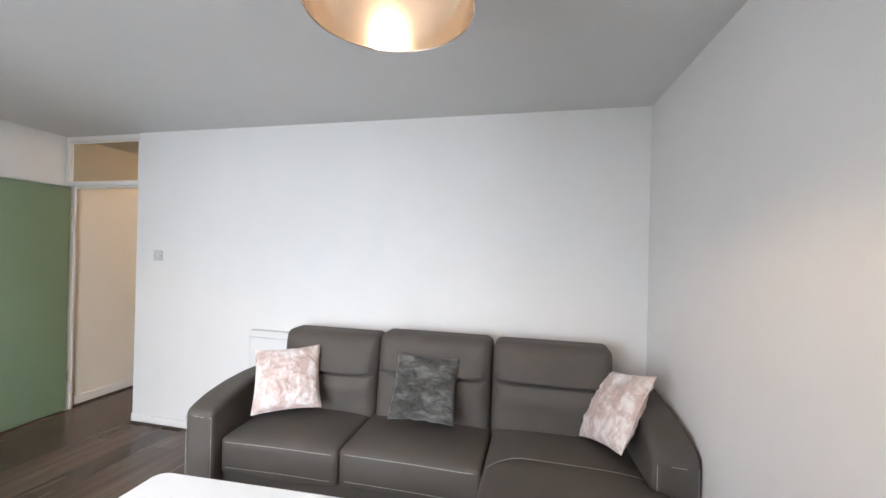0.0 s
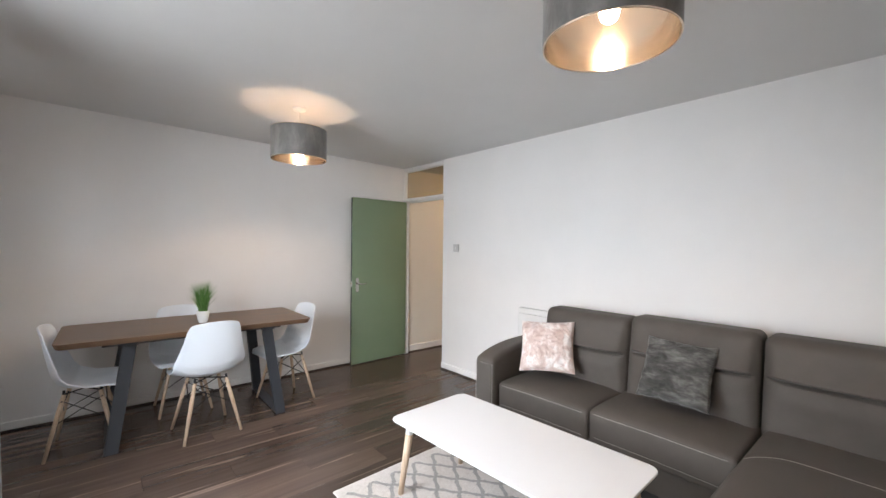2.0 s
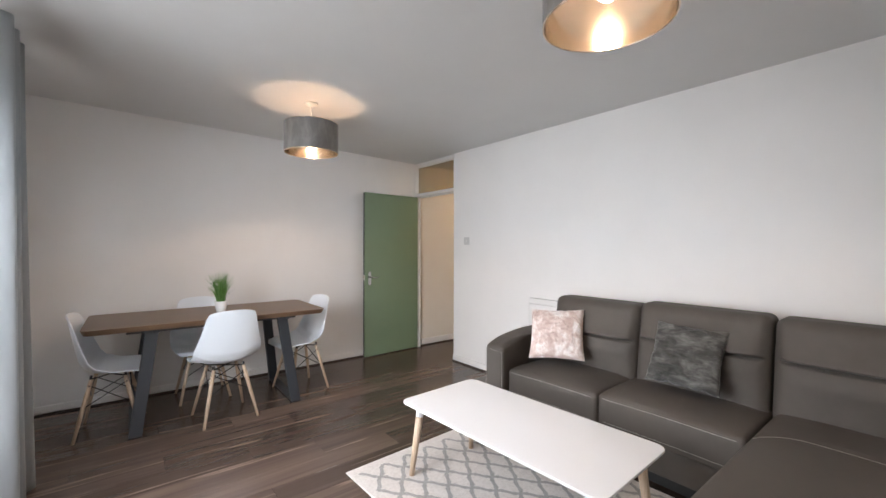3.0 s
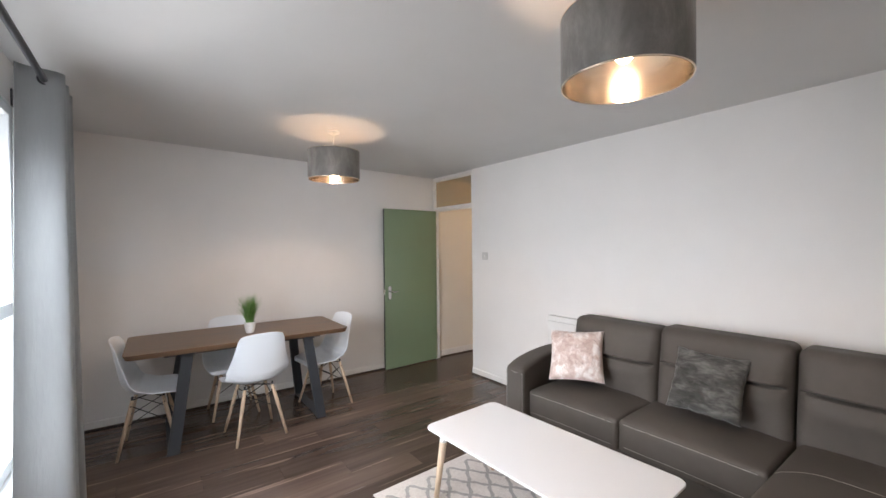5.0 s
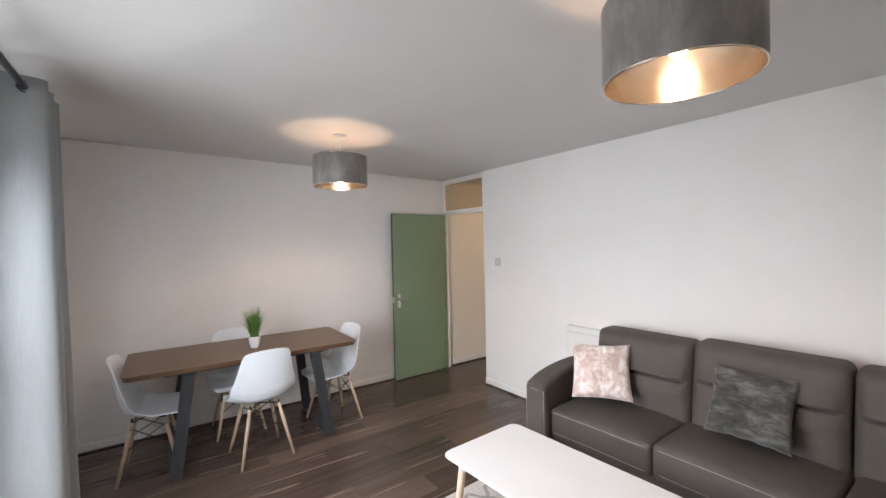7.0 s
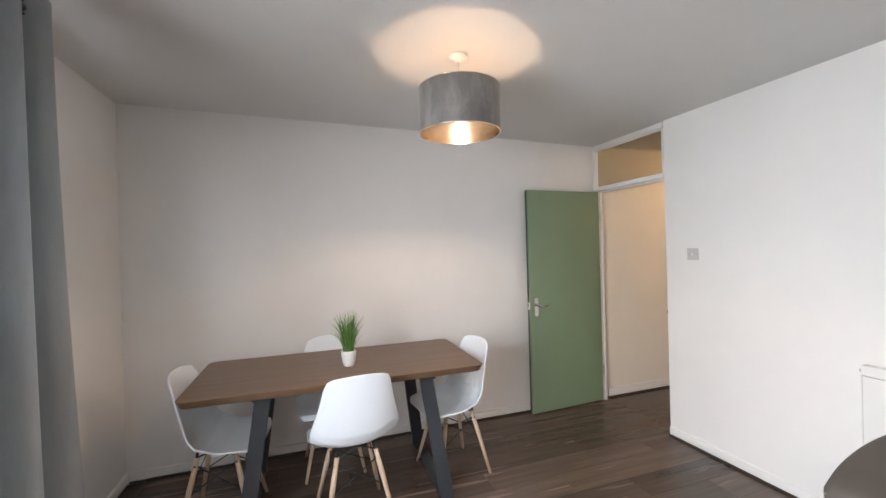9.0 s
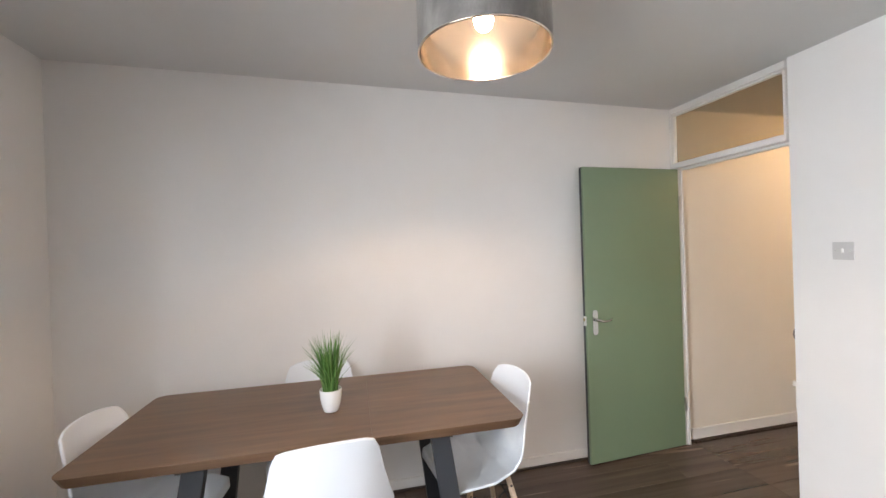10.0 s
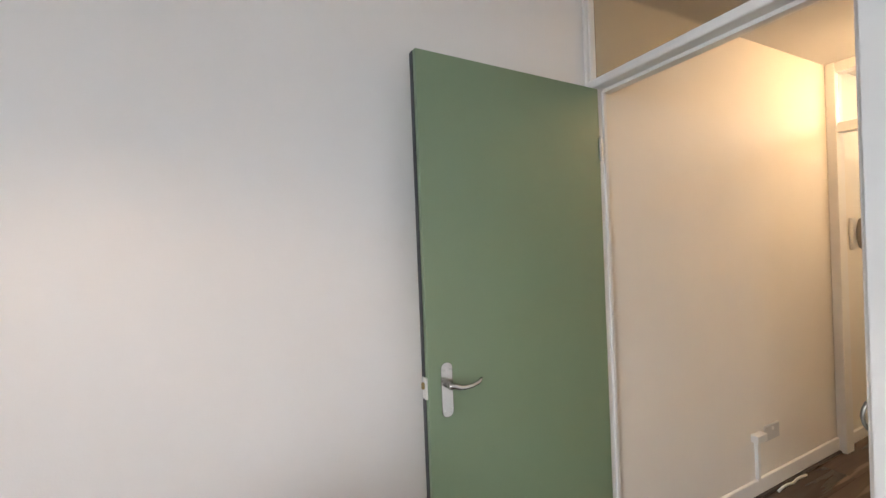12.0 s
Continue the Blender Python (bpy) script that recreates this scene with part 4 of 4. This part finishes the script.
def radiator():
    x0, x1, z0, z1 = 1.935, 3.15, 0.30, 0.868
    r = thing("radiator", "white panel radiator on the wall behind the sofa", "radiator", pose(0, NY, 0))
    part("panel", box((x0, -0.062, z0), (x1, -0.050, z1 - 0.052), 0.004), rad_mat, r)
    part("panel", box((x0, -0.026, z0), (x1, -0.014, z1 - 0.012), 0.004), rad_mat, r)
    part("top_grille", box((x0 - 0.004, -0.066, z1 - 0.048), (x1 + 0.004, -0.010, z1), 0.004), rad_mat, r)
    part("side_cover", box((x0 - 0.004, -0.062, z0 + 0.02), (x0 - 0.0005, -0.012, z1 - 0.0525), 0.001), rad_mat, r)
    bm = bmesh.new()
    tube(bm, [(x0 - 0.016, -0.038, z1 - 0.03), (x0 - 0.005, -0.038, z1 - 0.03)], 0.008, 10)
    part("bleed_valve", bm, slate_mat, r, "small dark bleed valve")
    for x in (2.1, 3.0):
        part("bracket", box((x - 0.015, -0.0145, 0.4), (x + 0.015, -0.0005, 0.8), 0.002), rad_mat, r)


radiator()

# ---- hall ----
HX = WX + 0.01
cb = thing("cable_box", "small white junction box with trunking on the hall wall", "junction box", pose(HX, 1.135, 0))
part("box", box((0.0005, -0.045, 0.300), (0.038, 0.045, 0.340), 0.004), socket_mat, cb)
part("trunking", box((0.0005, -0.012, SK + 0.01), (0.018, 0.012, 0.2995), 0.002), socket_mat, cb)
so = thing("wall_socket", "white plastic wall socket in the hall", "socket", pose(HX, 1.285, 0.313))
part("plate", box((0.0005, -0.070, -0.040), (0.012, 0.070, 0.040), 0.003), switch_mat, so)
part("rocker", box((0.0115, -0.008, 0.012), (0.015, 0.008, 0.028), 0.001), socket_mat, so)
cbl = thing("cable", "loose pale cable lying along the hall skirting", "cable", pose(0, 0, 0))
bm = bmesh.new()
tube(bm, [(HX + 0.045, 1.25 + 0.05 * k, 0.012 + 0.012 * abs(math.sin(k * 1.1))) for k in range(7)], 0.006, 8)
part("lead", bm, socket_mat, cbl, "", True)

hf = thing("hall_door_frame", "cream painted door frame with a lit fanlight", "door frame")
hf["kind"] = "structure"
part("jamb", box((HX + 0.002, HALL_Y - 0.03, 0), (HX + 0.050, HALL_Y + 0.07, CZ - 0.001), 0.004), trim_mat, hf)
part("jamb", box((HX + 0.075 + 0.77, HALL_Y - 0.03, 0), (HX + 0.075 + 0.84, HALL_Y + 0.07, CZ - 0.001), 0.004), trim_mat, hf)
part("transom_bar", box((HX + 0.050, HALL_Y - 0.02, 2.01), (HX + 0.845, HALL_Y + 0.06, 2.07), 0.004), trim_mat, hf)
part("head", box((HX + 0.050, HALL_Y - 0.02, 2.38), (HX + 0.845, HALL_Y + 0.06, CZ - 0.001), 0.004), trim_mat, hf)
pane = part("fanlight_pane", box((HX + 0.050, HALL_Y + 0.02, 2.07), (HX + 0.845, HALL_Y + 0.026, 2.38)), glass_mat, hf)
pane.visible_shadow = False
structure("wall_hall_end", box((HX + 0.916, HALL_Y, -0.1), (HALL_X1, HALL_Y + 0.06, CZ)), hall_mat, "cream painted end of the hall")
structure("wall_lobby_west", box((WX - T, HALL_Y + 0.1, -0.1), (WX + 0.01, 4.2, CZ)), hall_mat, "white painted wall of the far lobby")
structure("wall_lobby_end", box((WX - T, 4.2, -0.1), (HALL_X1 + T, 4.3, CZ)), hall_mat, "white painted end wall of the far lobby")
skirting("baseboard", (HX, HALL_Y + 0.075, 0.002), (HX + 0.016, 4.2, SK + 0.005), "white skirting board of the lobby")
ph = thing("entry_phone", "grey door entry handset on the lobby wall", "intercom", pose(HX, HALL_Y + 0.27, 1.37))
part("base", box((0.0005, -0.032, -0.10), (0.020, 0.032, 0.11), 0.008), socket_mat, ph)
bm = round_box((0.035, 0.042, 0.205), 0.016, (3, 3, 8), lambda v: v + Vector((0.045 + 1.6 * v.z * v.z, 0, 0.005)))
part("handset", bm, handset_mat, ph, "grey-brown handset", True)
hl = thing("hall_lamp", "small lit ceiling lamp in the hall", "lamp", pose(0.58, 1.80, 0))
part("ceiling_rose", lathe([(0, CZ - 0.03), (0.03, CZ - 0.03), (0.045, CZ - 0.02), (0.05, CZ - 0.001), (0, CZ - 0.001)], 24), cord_mat, hl, "", True)
part("bulb", lathe([(0, CZ - 0.14), (0.02, CZ - 0.136), (0.03, CZ - 0.12), (0.034, CZ - 0.095), (0.026, CZ - 0.065), (0.016, CZ - 0.045), (0.016, CZ - 0.0305), (0, CZ - 0.0305)], 16), hall_bulb_mat, hl, "glowing warm bulb", True)

ll = thing("lobby_lamp", "small lit ceiling lamp in the far lobby", "lamp", pose(0.55, 3.1, 0))
part("ceiling_rose", lathe([(0, CZ - 0.03), (0.03, CZ - 0.03), (0.045, CZ - 0.02), (0.05, CZ - 0.001), (0, CZ - 0.001)], 24), cord_mat, ll, "", True)
part("bulb", lathe([(0, CZ - 0.14), (0.02, CZ - 0.136), (0.03, CZ - 0.12), (0.034, CZ - 0.095), (0.026, CZ - 0.065), (0.016, CZ - 0.045), (0.016, CZ - 0.0305), (0, CZ - 0.0305)], 16), lobby_bulb_mat, ll, "glowing bulb", True)

# ---- floor planks, running north to south ----


def planks(parent, x0, x1, y0, y1, seed):
    rnd = random.Random(seed)
    w, full = 0.193, 1.285
    meshes = {}

    def plank(length, width):
        key = (round(length, 3), round(width, 3))
        if key not in meshes:
            bm = bmesh.new()
            e, z = 0.0010, -0.0012
            lo = [(e, e, 0), (width - e, e, 0), (width - e, length - e, 0), (e, length - e, 0)]
            up = [bm.verts.new(v) for v in lo]
            rim = [bm.verts.new(v) for v in ((0.0003, 0.0003, z), (width - 0.0003, 0.0003, z), (width - 0.0003, length - 0.0003, z), (0.0003, length - 0.0003, z))]
            low = [bm.verts.new((v.co.x, v.co.y, -0.0118)) for v in rim]
            bm.faces.new(up)
            for a, b in ((up, rim), (rim, low)):
                for i in range(4):
                    bm.faces.new((a[i], b[i], b[(i + 1) % 4], a[(i + 1) % 4]))
            bmesh.ops.recalc_face_normals(bm, faces=bm.faces)
            me = bpy.data.meshes.new("plank")
            bm.to_mesh(me)
            bm.free()
            me.materials.append(floor_mat)
            meshes[key] = me
        return meshes[key]

    x, row = x0, 0
    while x < x1 - 0.002:
        ww = min(w, x1 - x)
        y = y0
        cut = full * (0.30 + 0.35 * (row % 3) + 0.0)
        cut = cut - full if cut > full else cut
        length = max(0.25, cut)
        while y < y1 - 0.002:
            ln = min(length, y1 - y)
            ob = new("plank", plank(ln, ww))
            ob.location = (x, y, 0)
            ob.parent = parent
            y += ln
            length = full
        x += w
        row += 1


planks(bpy.data.objects["floor"], WX, EXS, SY, NY + 0.1, 4)
planks(bpy.data.objects["floor_hall"], WX, HALL_X1, NY + 0.1, 4.2, 9)
